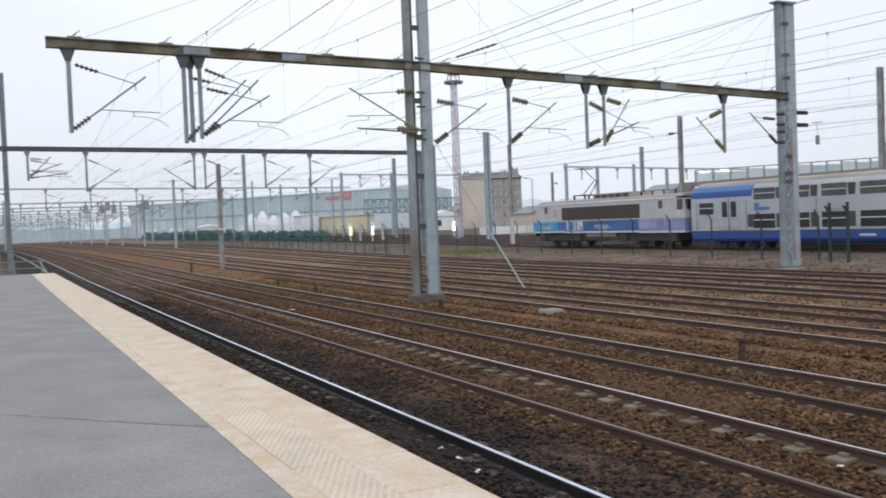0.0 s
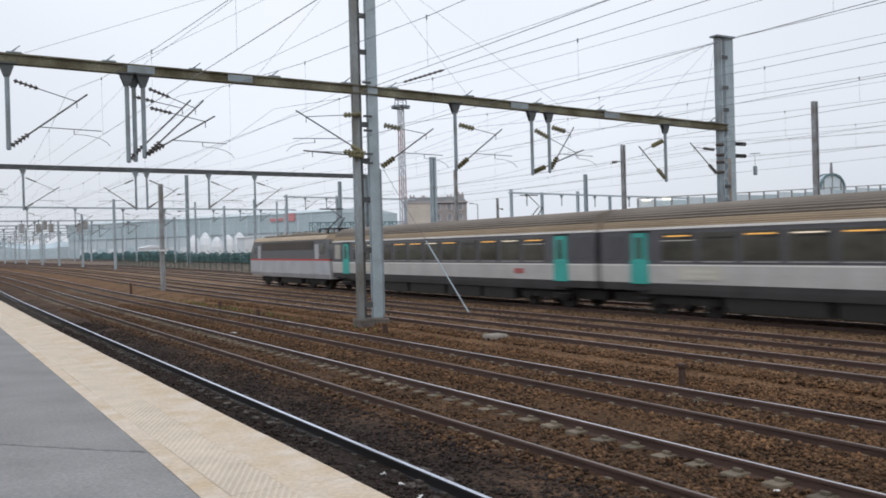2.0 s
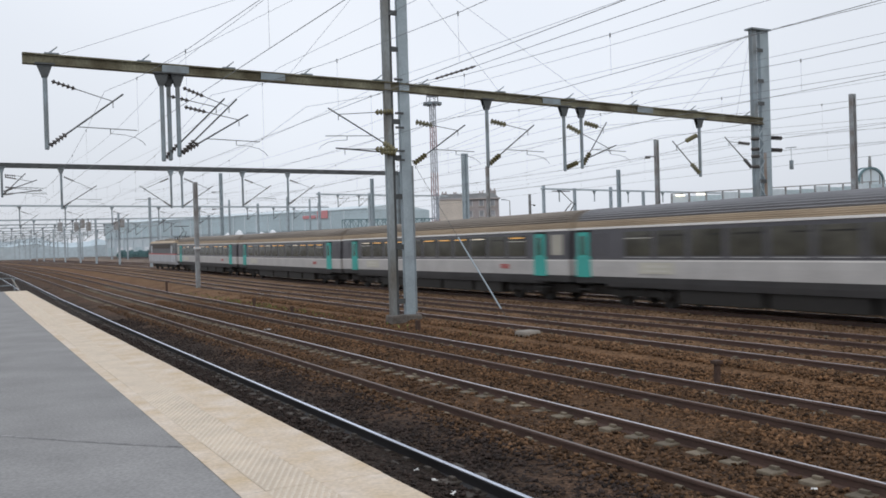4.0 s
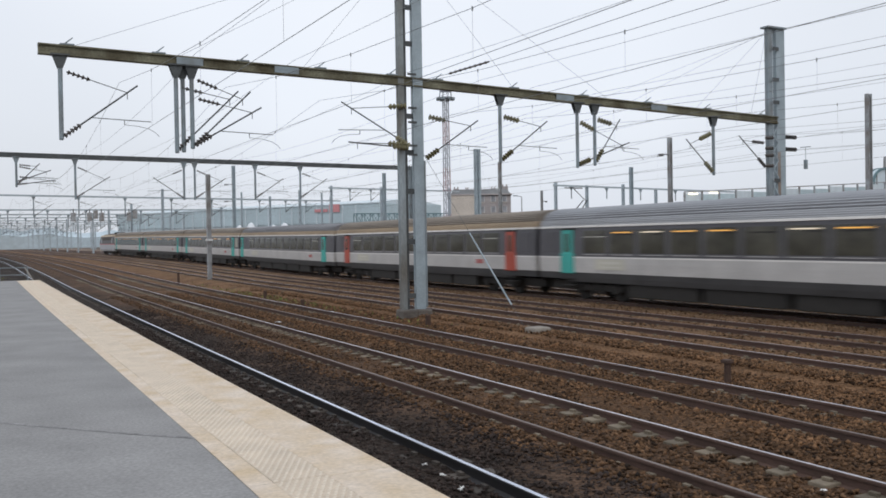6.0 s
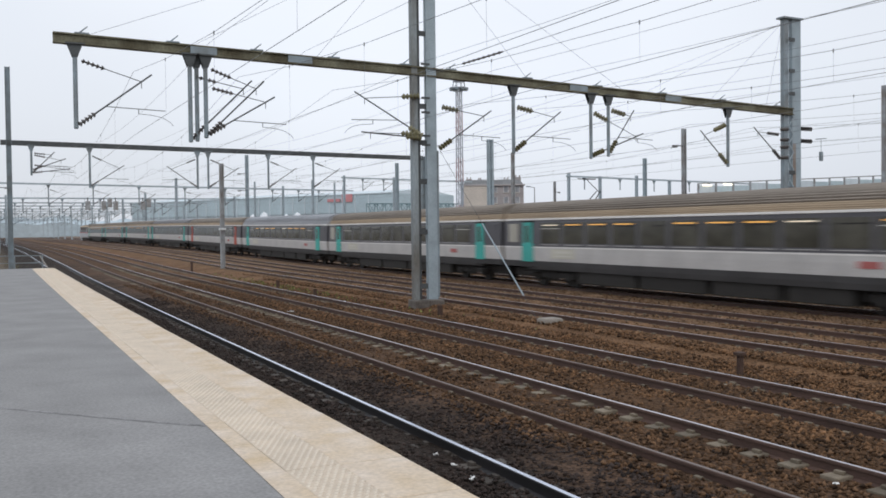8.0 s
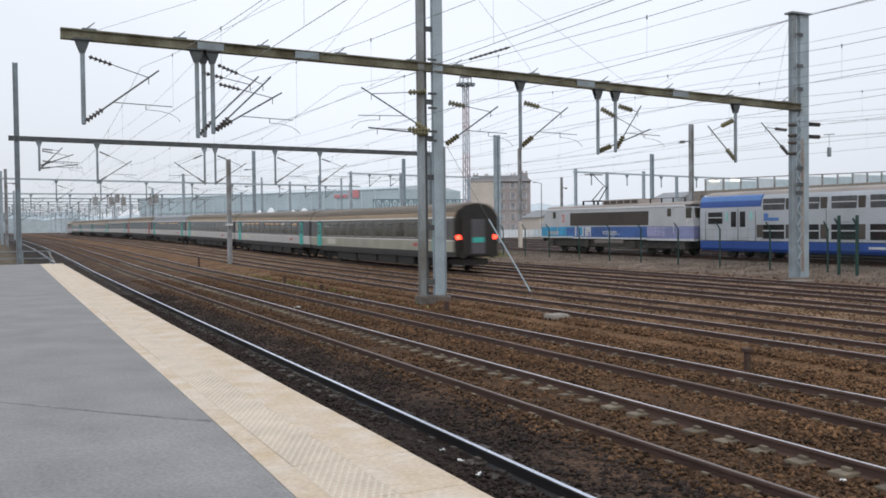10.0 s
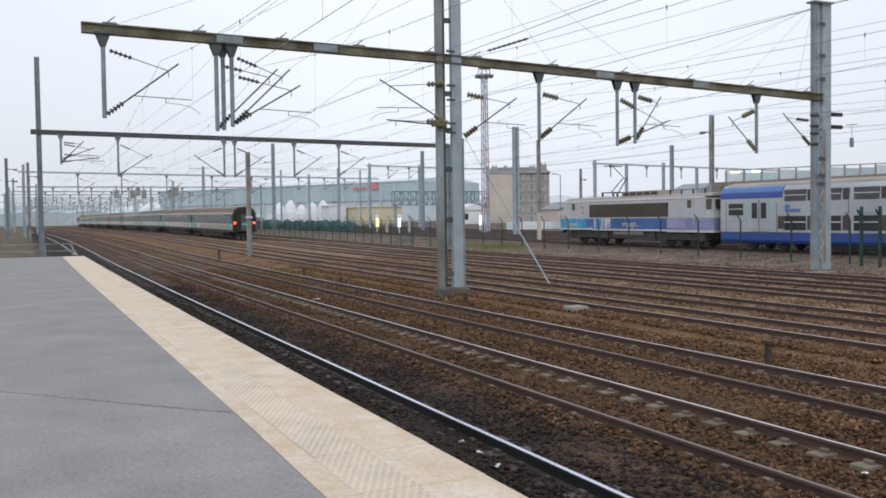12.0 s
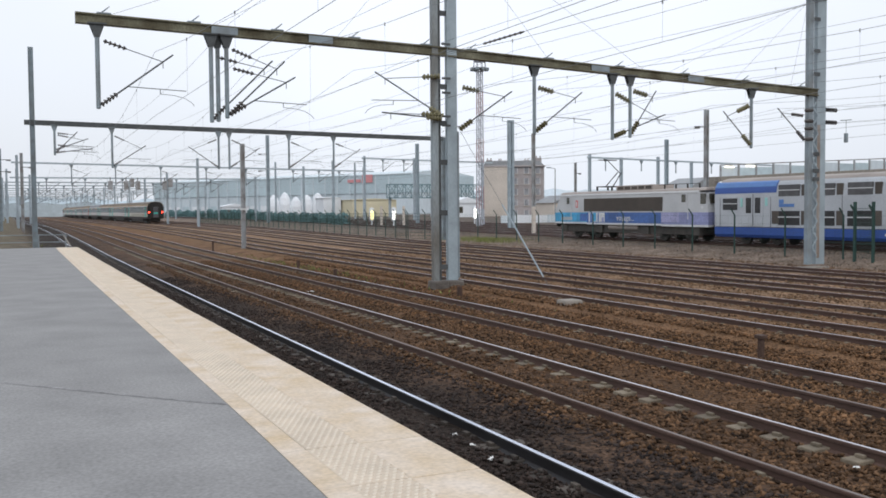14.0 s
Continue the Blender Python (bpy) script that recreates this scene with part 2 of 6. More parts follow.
# ---- the line of the tracks: gently winding, climbing a little far off ----
BEND_AT = [-60, -40, 40, 90, 160, 260, 420]
BEND = [0.0, 0.00022983, 0.00022983, -0.00047627, -0.00013316, 0.00026, 0.0]
S_GRID = np.arange(-340, 700, 1.0)
HEAD = np.cumsum(np.interp(S_GRID, BEND_AT, BEND))
HEAD -= np.interp(0, S_GRID, HEAD)
LINE_X = np.cumsum(np.sin(HEAD))
LINE_Y = np.cumsum(np.cos(HEAD))
LINE_X -= np.interp(0, S_GRID, LINE_X)
LINE_Y -= np.interp(0, S_GRID, LINE_Y)


def rise(s):
    """How far the ground has climbed along the line."""
    return float(np.interp(s, [64, 90, 120, 165, 250, 420, 900], [0.0, 0.18, 0.42, 0.66, 0.80, 0.80, 0.0]))


def on_line(off, s, z=0.0):
    h = float(np.interp(s, S_GRID, HEAD))
    z += rise(s)
    return Vector((float(np.interp(s, S_GRID, LINE_X)) + off * math.cos(h), float(np.interp(s, S_GRID, LINE_Y)) - off * math.sin(h), z))


def line_pose(off, s, z=0.0):
    h = float(np.interp(s, S_GRID, HEAD))
    p = on_line(off, s, z)
    return pose(p.x, p.y, p.z, 0, 0, -math.degrees(h))


def sweep(bm, profile, off, s_list, material_of=None):
    """A profile of (x, z) carried along a track line at an offset."""
    rings = []
    for s in s_list:
        h = float(np.interp(s, S_GRID, HEAD))
        p = on_line(off, s)
        rings.append([bm.verts.new((p.x + x * math.cos(h), p.y - x * math.sin(h), p.z + z)) for x, z in profile])
    k = len(profile)
    for a, b in zip(rings, rings[1:]):
        for i in range(k):
            f = bm.faces.new((a[i], a[(i + 1) % k], b[(i + 1) % k], b[i]))
            if material_of:
                f.material_index = material_of(i)
    bm.faces.new(rings[0])
    bm.faces.new(rings[-1][::-1])


STEPS = [-40, -20, -8, 0, 4, 8, 12, 16, 20, 25, 30, 36, 44, 52, 60, 70, 80, 90, 105, 120, 140, 160, 180, 200, 225, 250, 275, 300, 330, 360, 400, 450, 520]

# ---- ground: one sheet to the horizon ----


def ground():
    xs = np.unique(np.concatenate([[-3000, -1200, -400, -120, -40, -12], np.arange(-4, 14, 0.3), np.arange(14, 46, 0.8), [48, 52, 58, 70, 90, 130, 200, 400, 1200, 3000]]))
    ys = np.unique(np.concatenate([[-3000, -900, -200, -60, -20], np.arange(-8, 60, 1.0), np.arange(60, 160, 4.0), [180, 220, 280, 360, 500, 800, 1500, 3200]]))
    bm = bmesh.new()
    grid = []
    for y in ys:
        row = []
        for x in xs:
            z = -0.150 if x < 14.4 else -0.130
            # a heaped shoulder of ballast along the outer side of the second and third track
            z += 0.055 * math.exp(-((x - 6.70) / 0.45) ** 2) + 0.03 * math.exp(-((x - 9.85) / 0.5) ** 2)
            if 12.6 < x < 14.4:
                z -= 0.10
            if x > 35.5:
                z = -0.130 + 0.35 * min(1, (x - 35.5) / 4)
            if x < 1.5 and y > 50:
                z = 0.10 * min(1, (1.5 - x))
            if -8 <= y <= 160 and 2 < x < 44:
                z += 0.035 * noise.noise(Vector((x * 0.9, y * 0.7, 0))) + 0.02 * noise.noise(Vector((x * 2.7, y * 2.3, 5)))
            row.append(bm.verts.new((x, y, z + rise(y))))
        grid.append(row)
    for a, b in zip(grid, grid[1:]):
        for i in range(len(xs) - 1):
            bm.faces.new((a[i], a[i + 1], b[i + 1], b[i]))
    ob = part("ground", bm, BALLAST, None)
    tagged(ob, "brown ballast and cinder ground of a railway yard", "ground", kind="structure")
    for p in ob.data.polygons:
        p.use_smooth = True


ground()

# ---- platform ----
PLAT_Z = 0.88
PLAT_END = 50.9


def inner_edge(s):
    """Where the asphalt meets the edge slabs: it creeps outward along the platform."""
    return float(np.interp(s, [-2, 2, 5, 8, 12, 18, 48], [1.66, 1.70, 1.742, 1.785, 1.803, 1.818, 1.838]))


def platform():
    p = thing("platform", "grey asphalt station platform with pale stone edge", "platform", kind="structure")
    bm = bmesh.new()
    n = 40
    lo = []
    for i in range(n + 1):
        s = -30 + (PLAT_END + 30) * i / n
        e = on_line(inner_edge(s), s)
        lo.append((bm.verts.new((-9.0, e.y, PLAT_Z - 0.02)), bm.verts.new((e.x, e.y, PLAT_Z)), bm.verts.new((-9.0, e.y, -0.4)), bm.verts.new((e.x, e.y, -0.4))))
    for a, b in zip(lo, lo[1:]):
        bm.faces.new((a[0], a[1], b[1], b[0]))
        bm.faces.new((a[1], a[3], b[3], b[1]))
        bm.faces.new((a[0], b[0], b[2], a[2]))
    bm.faces.new((lo[-1][0], lo[-1][1], lo[-1][3], lo[-1][2]))
    bm.faces.new((lo[0][0], lo[0][2], lo[0][3], lo[0][1]))
    part("walkway", bm, ASPHALT, p, "worn grey asphalt surface")
    wall = bmesh.new()
    sweep(wall, [(-0.55, -0.4), (-0.12, -0.4), (-0.12, PLAT_Z - 0.13), (-0.55, PLAT_Z - 0.13)], 2.9, [s for s in STEPS if s < PLAT_END] + [PLAT_END])
    part("platform_wall", wall, CONCRETE, p, "dirty concrete platform wall")
    # coping slabs, a row of tactile slabs with domes behind them, and a narrow inner border
    edge = boxes((-0.53, 0.0, -0.495, 0.495, -0.13, 0.0, 0.012))
    edge = finish("coping_slab", edge, COPING)
    dome = bmesh.new()
    box(dome, -0.21, 0.205, -0.495, 0.495, -0.1, 0.0, 0.004)
    for i in range(7):
        for j in range(16):
            x, y = -0.185 + 0.058 * i + 0.029 * (j % 2), -0.465 + 0.062 * j
            known = len(dome.faces)
            bmesh.ops.create_cone(dome, cap_ends=True, segments=6, radius1=0.020, radius2=0.013, depth=0.007, matrix=Matrix.Translation((x, y, 0.0035)))
            dome.faces.ensure_lookup_table()
            for f in dome.faces[known:]:
                f.material_index = 1
    dome = finish("tactile_slab", dome, [TACTILE, DOME])
    s = -6.0
    while s < PLAT_END - 0.3:
        for off, me, nm, up in ((2.9, edge, "coping_slab", 0.004), (2.162, dome, "tactile_slab", 0.006)):
            ob = new(nm, me)
            ob.parent = p
            ob.matrix_local = line_pose(off + 0.004 * math.sin(s * 7.3), s, PLAT_Z + up + 0.0015 * math.sin(s * 11))
        bm = bmesh.new()
        lo = []
        for z in (-0.1, 0.004):
            for off, q in ((inner_edge(s - 0.497) - 0.004, s - 0.497), (1.951, s - 0.497), (1.951, s + 0.497), (inner_edge(s + 0.497) - 0.004, s + 0.497)):
                lo.append(bm.verts.new(on_line(off, q, PLAT_Z + z)))
        for f in ((3, 2, 1, 0), (4, 5, 6, 7), (0, 1, 5, 4), (1, 2, 6, 5), (2, 3, 7, 6), (3, 0, 4, 7)):
            bm.faces.new([lo[i] for i in f])
        part("border_slab", bm, COPING, p)
        s += 1.0
    bm = bmesh.new()
    outline = []
    for k in range(14):
        x = -4.0 + 5.77 * k / 13
        outline.append((x, 10.36 - 1.11 * x + 0.06 * math.sin(k * 0.9)))
    lo = [bm.verts.new((min(x, 1.69), 2.0, PLAT_Z - 0.001 + 0.0022 * (x + 9) / 2)) for x, y in outline]
    hi = [bm.verts.new((x, y, PLAT_Z - 0.001 + 0.0022 * (x + 9) / 2)) for x, y in outline]
    for i in range(13):
        bm.faces.new((lo[i], lo[i + 1], hi[i + 1], hi[i]))
    part("repair_patch", bm, PATCH, p, "slightly paler asphalt repair patch")
    bm = bmesh.new()
    z = [PLAT_Z + 0.002 + 0.0022 * (x + 9) / 2 for x, y in outline]
    lo = [bm.verts.new((x, y - 0.035, h)) for (x, y), h in zip(outline, z)]
    hi = [bm.verts.new((x, y + 0.03 + 0.018 * math.sin(5 * x), h)) for (x, y), h in zip(outline, z)]
    for i in range(13):
        bm.faces.new((lo[i], lo[i + 1], hi[i + 1], hi[i]))
    part("patch_joint", bm, SEAM, p, "dark joint along the repair")
    return p


platform()

# ---- tracks ----
TRACKS = [4.42, 7.78, 11.07, 16.25, 19.52, 23.70, 27.15, 30.75]
GAUGE = 0.74
RAIL = [(-0.07, -0.172), (0.07, -0.172), (0.07, -0.16), (0.012, -0.135), (0.010, -0.05), (0.036, -0.038), (0.036, -0.012), (0.030, -0.002), (0.023, 0.0), (-0.023, 0.0), (-0.030, -0.002),
        (-0.036, -0.012), (-0.036, -0.038), (-0.010, -0.05), (-0.012, -0.135), (-0.07, -0.16)]


def sleeper_mesh(material):
    bm = bmesh.new()
    for sx in (-1, 1):
        x0, x1 = sorted((sx * 0.46, sx * 1.12))
        box(bm, x0, x1, -0.12, 0.12, -0.36, -0.176, 0.015)
        for q in (-0.1, 0.1):
            box(bm, sx * GAUGE + q - 0.03, sx * GAUGE + q + 0.03, -0.06, 0.06, -0.178, -0.135, 0.008)
    box(bm, -0.45, 0.45, -0.03, 0.03, -0.30, -0.235)
    return finish("sleeper", bm, material)


SLEEPER_ME = sleeper_mesh(SLEEPER)
SLEEPER_DARK_ME = sleeper_mesh(SLEEPER_OILY)


def track(off, first, last, label, lift=0.0, side=RAIL_SIDE):
    t = thing("railway_track", label, "railway track", "parallel tracks", "structure")
    for sx in (-1, 1):
        bm = bmesh.new()
        sweep(bm, RAIL, off + sx * GAUGE, STEPS, (lambda i: 1 if i == 8 else 0) if side is RAIL_SIDE else (lambda i: 1 if 6 < i < 10 else 0))
        part("rail", bm, [side, RAIL_SHINY if side is not RAIL_SIDE else RAIL_DULL if sx < 0 and (7 < off < 12 or 19 < off < 20) else RAIL_HEAD], t, "steel rail with polished head")
    s = first
    while s < last:
        ob = new("sleeper", SLEEPER_ME if side is RAIL_SIDE else SLEEPER_DARK_ME)
        ob.parent = t
        ob.matrix_local = line_pose(off + random.uniform(-0.02, 0.02), s, lift + random.uniform(-0.03, -0.008))
        s += 0.6
    return t


for i, off in enumerate(TRACKS):
    track(off, (1, 1, 3, 6, 8, 10, 12, 14)[i], (60, 75, 80, 85, 85, 80, 75, 70)[i], "brown rusty railway track on twin-block sleepers" if i else "railway track beside the platform with shiny rail", (0.055, 0.072, 0.055, 0.05, 0.05, 0.05, 0.05, 0.05)[i], RAIL_SIDE if i else RAIL_OILY)


def stones():
    """Loose ballast stones, small broken pieces lying on the bed."""
    rng = np.random.default_rng(4)

    def scatter(name, count, x0, x1, y0, y1, size, material, label):
        xs = rng.uniform(x0, x1, count)
        ys = y0 + (y1 - y0) * rng.uniform(0, 1, count) ** 1.7
        keep = np.ones(count, bool)
        for off in TRACKS:
            for sx in (-1, 1):
                keep &= abs(xs - off - sx * GAUGE) > 0.10
        keep &= ~((xs > 8.12) & (xs < 8.45) & (np.abs((ys - 1.0) / 0.6 - np.round((ys - 1.0) / 0.6)) < 0.26))
        xs, ys = xs[keep], ys[keep]
        k = len(xs)
        sz = size * rng.uniform(0.55, 1.35, k)
        base = np.array([(1, 0, 0), (-1, 0, 0), (0, 1, 0), (0, -1, 0), (0, 0, 1), (0, 0, -1)], float)
        v = base[None] * sz[:, None, None] * rng.uniform(0.55, 1.2, (k, 6, 1)) + rng.normal(0, 0.28, (k, 6, 3)) * sz[:, None, None]
        a = rng.uniform(0, 6.283, k)
        ca, sa = np.cos(a)[:, None], np.sin(a)[:, None]
        v = np.stack([v[..., 0] * ca - v[..., 1] * sa, v[..., 0] * sa + v[..., 1] * ca, v[..., 2] * 0.75], 2)
        zz = np.where(xs < 14.4, -0.147, -0.132) + rng.uniform(-0.02, 0.022, k) + 0.055 * np.exp(-((xs - 6.7) / 0.45) ** 2) + 0.03 * np.exp(-((xs - 9.85) / 0.5) ** 2)
        zz[(xs > 12.6) & (xs < 14.4)] -= 0.09
        zz += 0.35 * np.clip((xs - 35.5) / 4, 0, 1) + np.interp(ys, [64, 90], [0.0, 0.18])
        v += np.stack([xs, ys, zz], 1)[:, None, :]
        f = np.array([(0, 2, 4), (2, 1, 4), (1, 3, 4), (3, 0, 4), (2, 0, 5), (1, 2, 5), (3, 1, 5), (0, 3, 5)])
        faces = (np.arange(k) * 6)[:, None, None] + f[None]
        me = bpy.data.meshes.new(name)
        me.vertices.add(k * 6)
        me.vertices.foreach_set("co", v.reshape(-1))
        me.loops.add(k * 24)
        me.loops.foreach_set("vertex_index", faces.reshape(-1))
        me.polygons.add(k * 8)
        me.polygons.foreach_set("loop_start", np.arange(0, k * 24, 3))
        me.update(calc_edges=True)
        me.materials.append(material)
        tagged(new(name, me), label, "ballast", kind="stuff")

    scatter("ballast_stones", 34000, 3.2, 6.6, 2.5, 40, 0.034, STONE_DARK, "dark oily broken ballast stones beside the platform")
    scatter("ballast_stones", 62000, 6.4, 12.6, 4.0, 50, 0.036, STONE_BROWN, "brown broken ballast stones between the rails")
    scatter("ballast_stones", 50000, 9.6, 15.2, 6.0, 52, 0.040, STONE_RUST, "rust-brown broken ballast stones on the open bed")
    scatter("ballast_stones", 44000, 14.8, 26.0, 8.0, 60, 0.042, STONE_PALE, "brown broken ballast stones between far rails")
    scatter("rubble", 24000, 34.0, 42.0, 16.0, 90, 0.038, STONE_GREY, "grey-brown rubble along the yard fence")
    scatter("ballast_stones", 16000, 25.5, 34.5, 14.0, 70, 0.05, STONE_PALE, "pale brown broken ballast stones on the far tracks")


stones()

# ---- overhead line: masts, portals, drop tubes and arms ----


def upright(bm, outline, z0, z1):
    """An outline of (x, y) raised from z0 to z1."""
    lo = [bm.verts.new((x, y, z0)) for x, y in outline]
    hi = [bm.verts.new((x, y, z1)) for x, y in outline]
    k = len(outline)
    for i in range(k):
        bm.faces.new((lo[i], lo[(i + 1) % k], hi[(i + 1) % k], hi[i]))
    bm.faces.new(lo[::-1])
    bm.faces.new(hi)


def h_column(bm, x, y, z0, z1, w, d, t=0.03):
    """A rolled column: two flanges and a web."""
    w, d, e = w / 2, d / 2, t / 2
    upright(bm, [(x + a, y + b) for a, b in ((-w, -d), (-w + t, -d), (-w + t, -e), (w - t, -e), (w - t, -d), (w, -d), (w, d), (w - t, d), (w - t, e),
                                              (-w + t, e), (-w + t, d), (-w, d))], z0, z1)


def channel(bm, x, y, z0, z1, w, d, t=0.035, sx=1):
    """A channel whose broad back faces the platform."""
    w, d = w / 2, d / 2
    upright(bm, [(x + a, y + b) for a, b in ((-w, -d), (w, -d), (w, d), (w - t, d), (w - t, -d + t), (-w + t, -d + t), (-w + t, d), (-w, d))], z0, z1)


def wire(bm, points, r, seg=5):
    """One wire through many points."""
    rings = []
    for i, p in enumerate(points):
        d = (points[min(i + 1, len(points) - 1)] - points[max(i - 1, 0)]).normalized()
        u = d.cross(Vector((0, 0, 1))).normalized()
        w = u.cross(d)
        rings.append([bm.verts.new(p + r * (math.cos(2 * math.pi * k / seg) * u + math.sin(2 * math.pi * k / seg) * w)) for k in range(seg)])
    for a, b in zip(rings, rings[1:]):
        for k in range(seg):
            bm.faces.new((a[k], a[(k + 1) % seg], b[(k + 1) % seg], b[k]))


def discs(bm, a, b, count=5, r=0.10, core=0.03):
    """A string of insulator discs from a to b."""
    a, b = Vector(a), Vector(b)
    tube(bm, a, b, core, seg=6)
    u = (b - a).normalized()
    for i in range(count):
        c = a.lerp(b, (i + 0.5) / count)
        tube(bm, c - u * 0.035, c + u * 0.035, r, r * 0.55, seg=10)


def cantilever(owner, y, x, z_low, z_top, tip, reg=True, thick=1.0, dark=False, fat=False):
    """A bracket arm: strut with insulator from the tube's foot, tie from its head, registration bar and steady arm."""
    sx = 1 if tip[0] > x else -1
    ins = INSUL_DK if dark else INSUL
    foot, head, top = Vector((x, y, z_low)), Vector((x, y, z_top)), Vector((tip[0], y, tip[1]))
    u = (top - foot).normalized()
    bm = bmesh.new()
    tube(bm, foot + u * 0.75, top, 0.027 * thick, seg=6)
    part("strut", bm, GALV_DARK, owner, "dark steel bracket strut")
    bm = bmesh.new()
    discs(bm, foot + u * 0.1, foot + u * 0.75, 5, 0.12 if fat else 0.10)
    part("insulator", bm, ins, owner, "ribbed insulator")
    joint = foot.lerp(top, 0.86)
    w = (joint - head).normalized()
    bm = bmesh.new()
    tube(bm, head + w * 0.95, joint, 0.015 * thick, seg=5)
    tube(bm, joint, joint + Vector((0, 0, -0.22)), 0.014, seg=5)
    part("tie_rod", bm, GALV_DARK, owner, "thin steel tie rod")
    bm = bmesh.new()
    discs(bm, head + w * 0.2, head + w * 0.95, 5, 0.12 if fat else 0.085)
    part("insulator", bm, ins, owner, "ribbed insulator")
    if reg:
        p0 = foot.lerp(top, 0.38)
        p1 = p0 + Vector((sx * 1.9, 0, -0.06))
        bm = bmesh.new()
        tube(bm, p0, p1, 0.015 * thick, seg=5)
        # the light arm hangs back from the bar in a shallow curve to the contact wire
        q = p0.lerp(p1, 0.55)
        tube(bm, q, q + Vector((0, 0, -0.16)), 0.014, seg=5)
        bow = [q + Vector((sx * a, 0, b)) for a, b in ((0.0, -0.16), (0.45, -0.19), (0.80, -0.27), (1.02, -0.40), (1.12, -0.52))]
        for a, b in zip(bow, bow[1:]):
            tube(bm, a, b, 0.009, seg=5)
        part("steady_arm", bm, GALV_DARK, owner, "registration bar with steady arm")


def drop_tube(owner, x, y, z_beam, z_foot, r=0.075):
    bm = bmesh.new()
    tube(bm, (x, y, z_foot), (x, y, z_beam - 0.1), r, seg=10)
    tube(bm, (x, y, z_foot - 0.03), (x, y, z_foot), r * 0.7, r, seg=10)
    part("drop_tube", bm, GALV, owner, "galvanised drop tube")
    bm = bmesh.new()
    for sy in (-0.09, 0.09):
        vs = [bm.verts.new((x + a, y + sy, z)) for a, z in ((-0.25, z_beam - 0.12), (0.25, z_beam - 0.12), (0.08, z_beam - 0.58), (-0.08, z_beam - 0.58))]
        f = bm.faces.new(vs)
        e = bmesh.ops.extrude_face_region(bm, geom=[f])
        bmesh.ops.translate(bm, vec=(0, 0.012, 0), verts=[v for v in e["geom"] if isinstance(v, bmesh.types.BMVert)])
    box(bm, x - 0.30, x + 0.30, y - 0.16, y + 0.16, z_beam - 0.17, z_beam - 0.12)
    part("bracket", bm, GALV if y > 40 else GALV_DARK, owner, "triangular gusset bracket")


def beam_span(owner, y, a, b, depth=0.34, width=0.30, material=None):
    """A riveted box beam: two chords, two side plates, battens on top and cleats."""
    (xa, za), (xb, zb) = a, b
    material = material or BEAM
    bm = bmesh.new()
    w, d, t, e = width / 2, depth / 2, 0.05, 0.02
    outline = [(-w, -d), (w, -d), (w, -d + t), (e + 0.06, -d + t), (e + 0.06, d - t), (w, d - t), (w, d), (-w, d), (-w, d - t), (-e - 0.06, d - t), (-e - 0.06, -d + t), (-w, -d + t)]
    lo = [bm.verts.new((xa, y + p, za + q)) for p, q in outline]
    hi = [bm.verts.new((xb, y + p, zb + q)) for p, q in outline]
    for i in range(len(outline)):
        j = (i + 1) % len(outline)
        bm.faces.new((lo[i], lo[j], hi[j], hi[i]))
    bm.faces.new(lo[::-1])
    bm.faces.new(hi)
    part("cross_beam", bm, material, owner, "weathered steel cross beam with moss stains")
    n = max(2, int((xb - xa) / 3.3))
    for i in range(n + 1):
        q = (i + 0.3) / (n + 0.6)
        x, z = xa + (xb - xa) * q, za + (zb - za) * q + depth / 2
        bm = bmesh.new()
        box(bm, x - 0.22, x + 0.22, y - width * 0.55, y + width * 0.55, z, z + 0.05, 0.006)
        tube(bm, (x - 0.1, y, z + 0.03), (x + 0.18, y - 0.1, z + 0.26), 0.03, 0.015, seg=6)
        part("cleat", bm, GALV, owner, "pale steel cleat")
    for q in (0.36, 0.62):
        x, z = xa + (xb - xa) * q, za + (zb - za) * q
        bm = bmesh.new()
        bar(bm, (x - 0.45, y - width * 0.38 - 0.02, z), (x + 0.45, y - width * 0.38 - 0.02, z + (zb - za) / (xb - xa) * 0.9), 0.02, depth * 0.9)
        part("splice_plate", bm, GALV, owner, "bare galvanised splice plate")


PY = 31.8
NEAR = Matrix.Translation((0, 0, 2.666)) @ Matrix.Scale(0.95, 4) @ Matrix.Translation((0, 0, -2.666))


def near(x, y, z):
    """The first portal is drawn at 31.8 m and set at its true size and distance, 30.2 m."""
    return NEAR @ Vector((x, y, z))


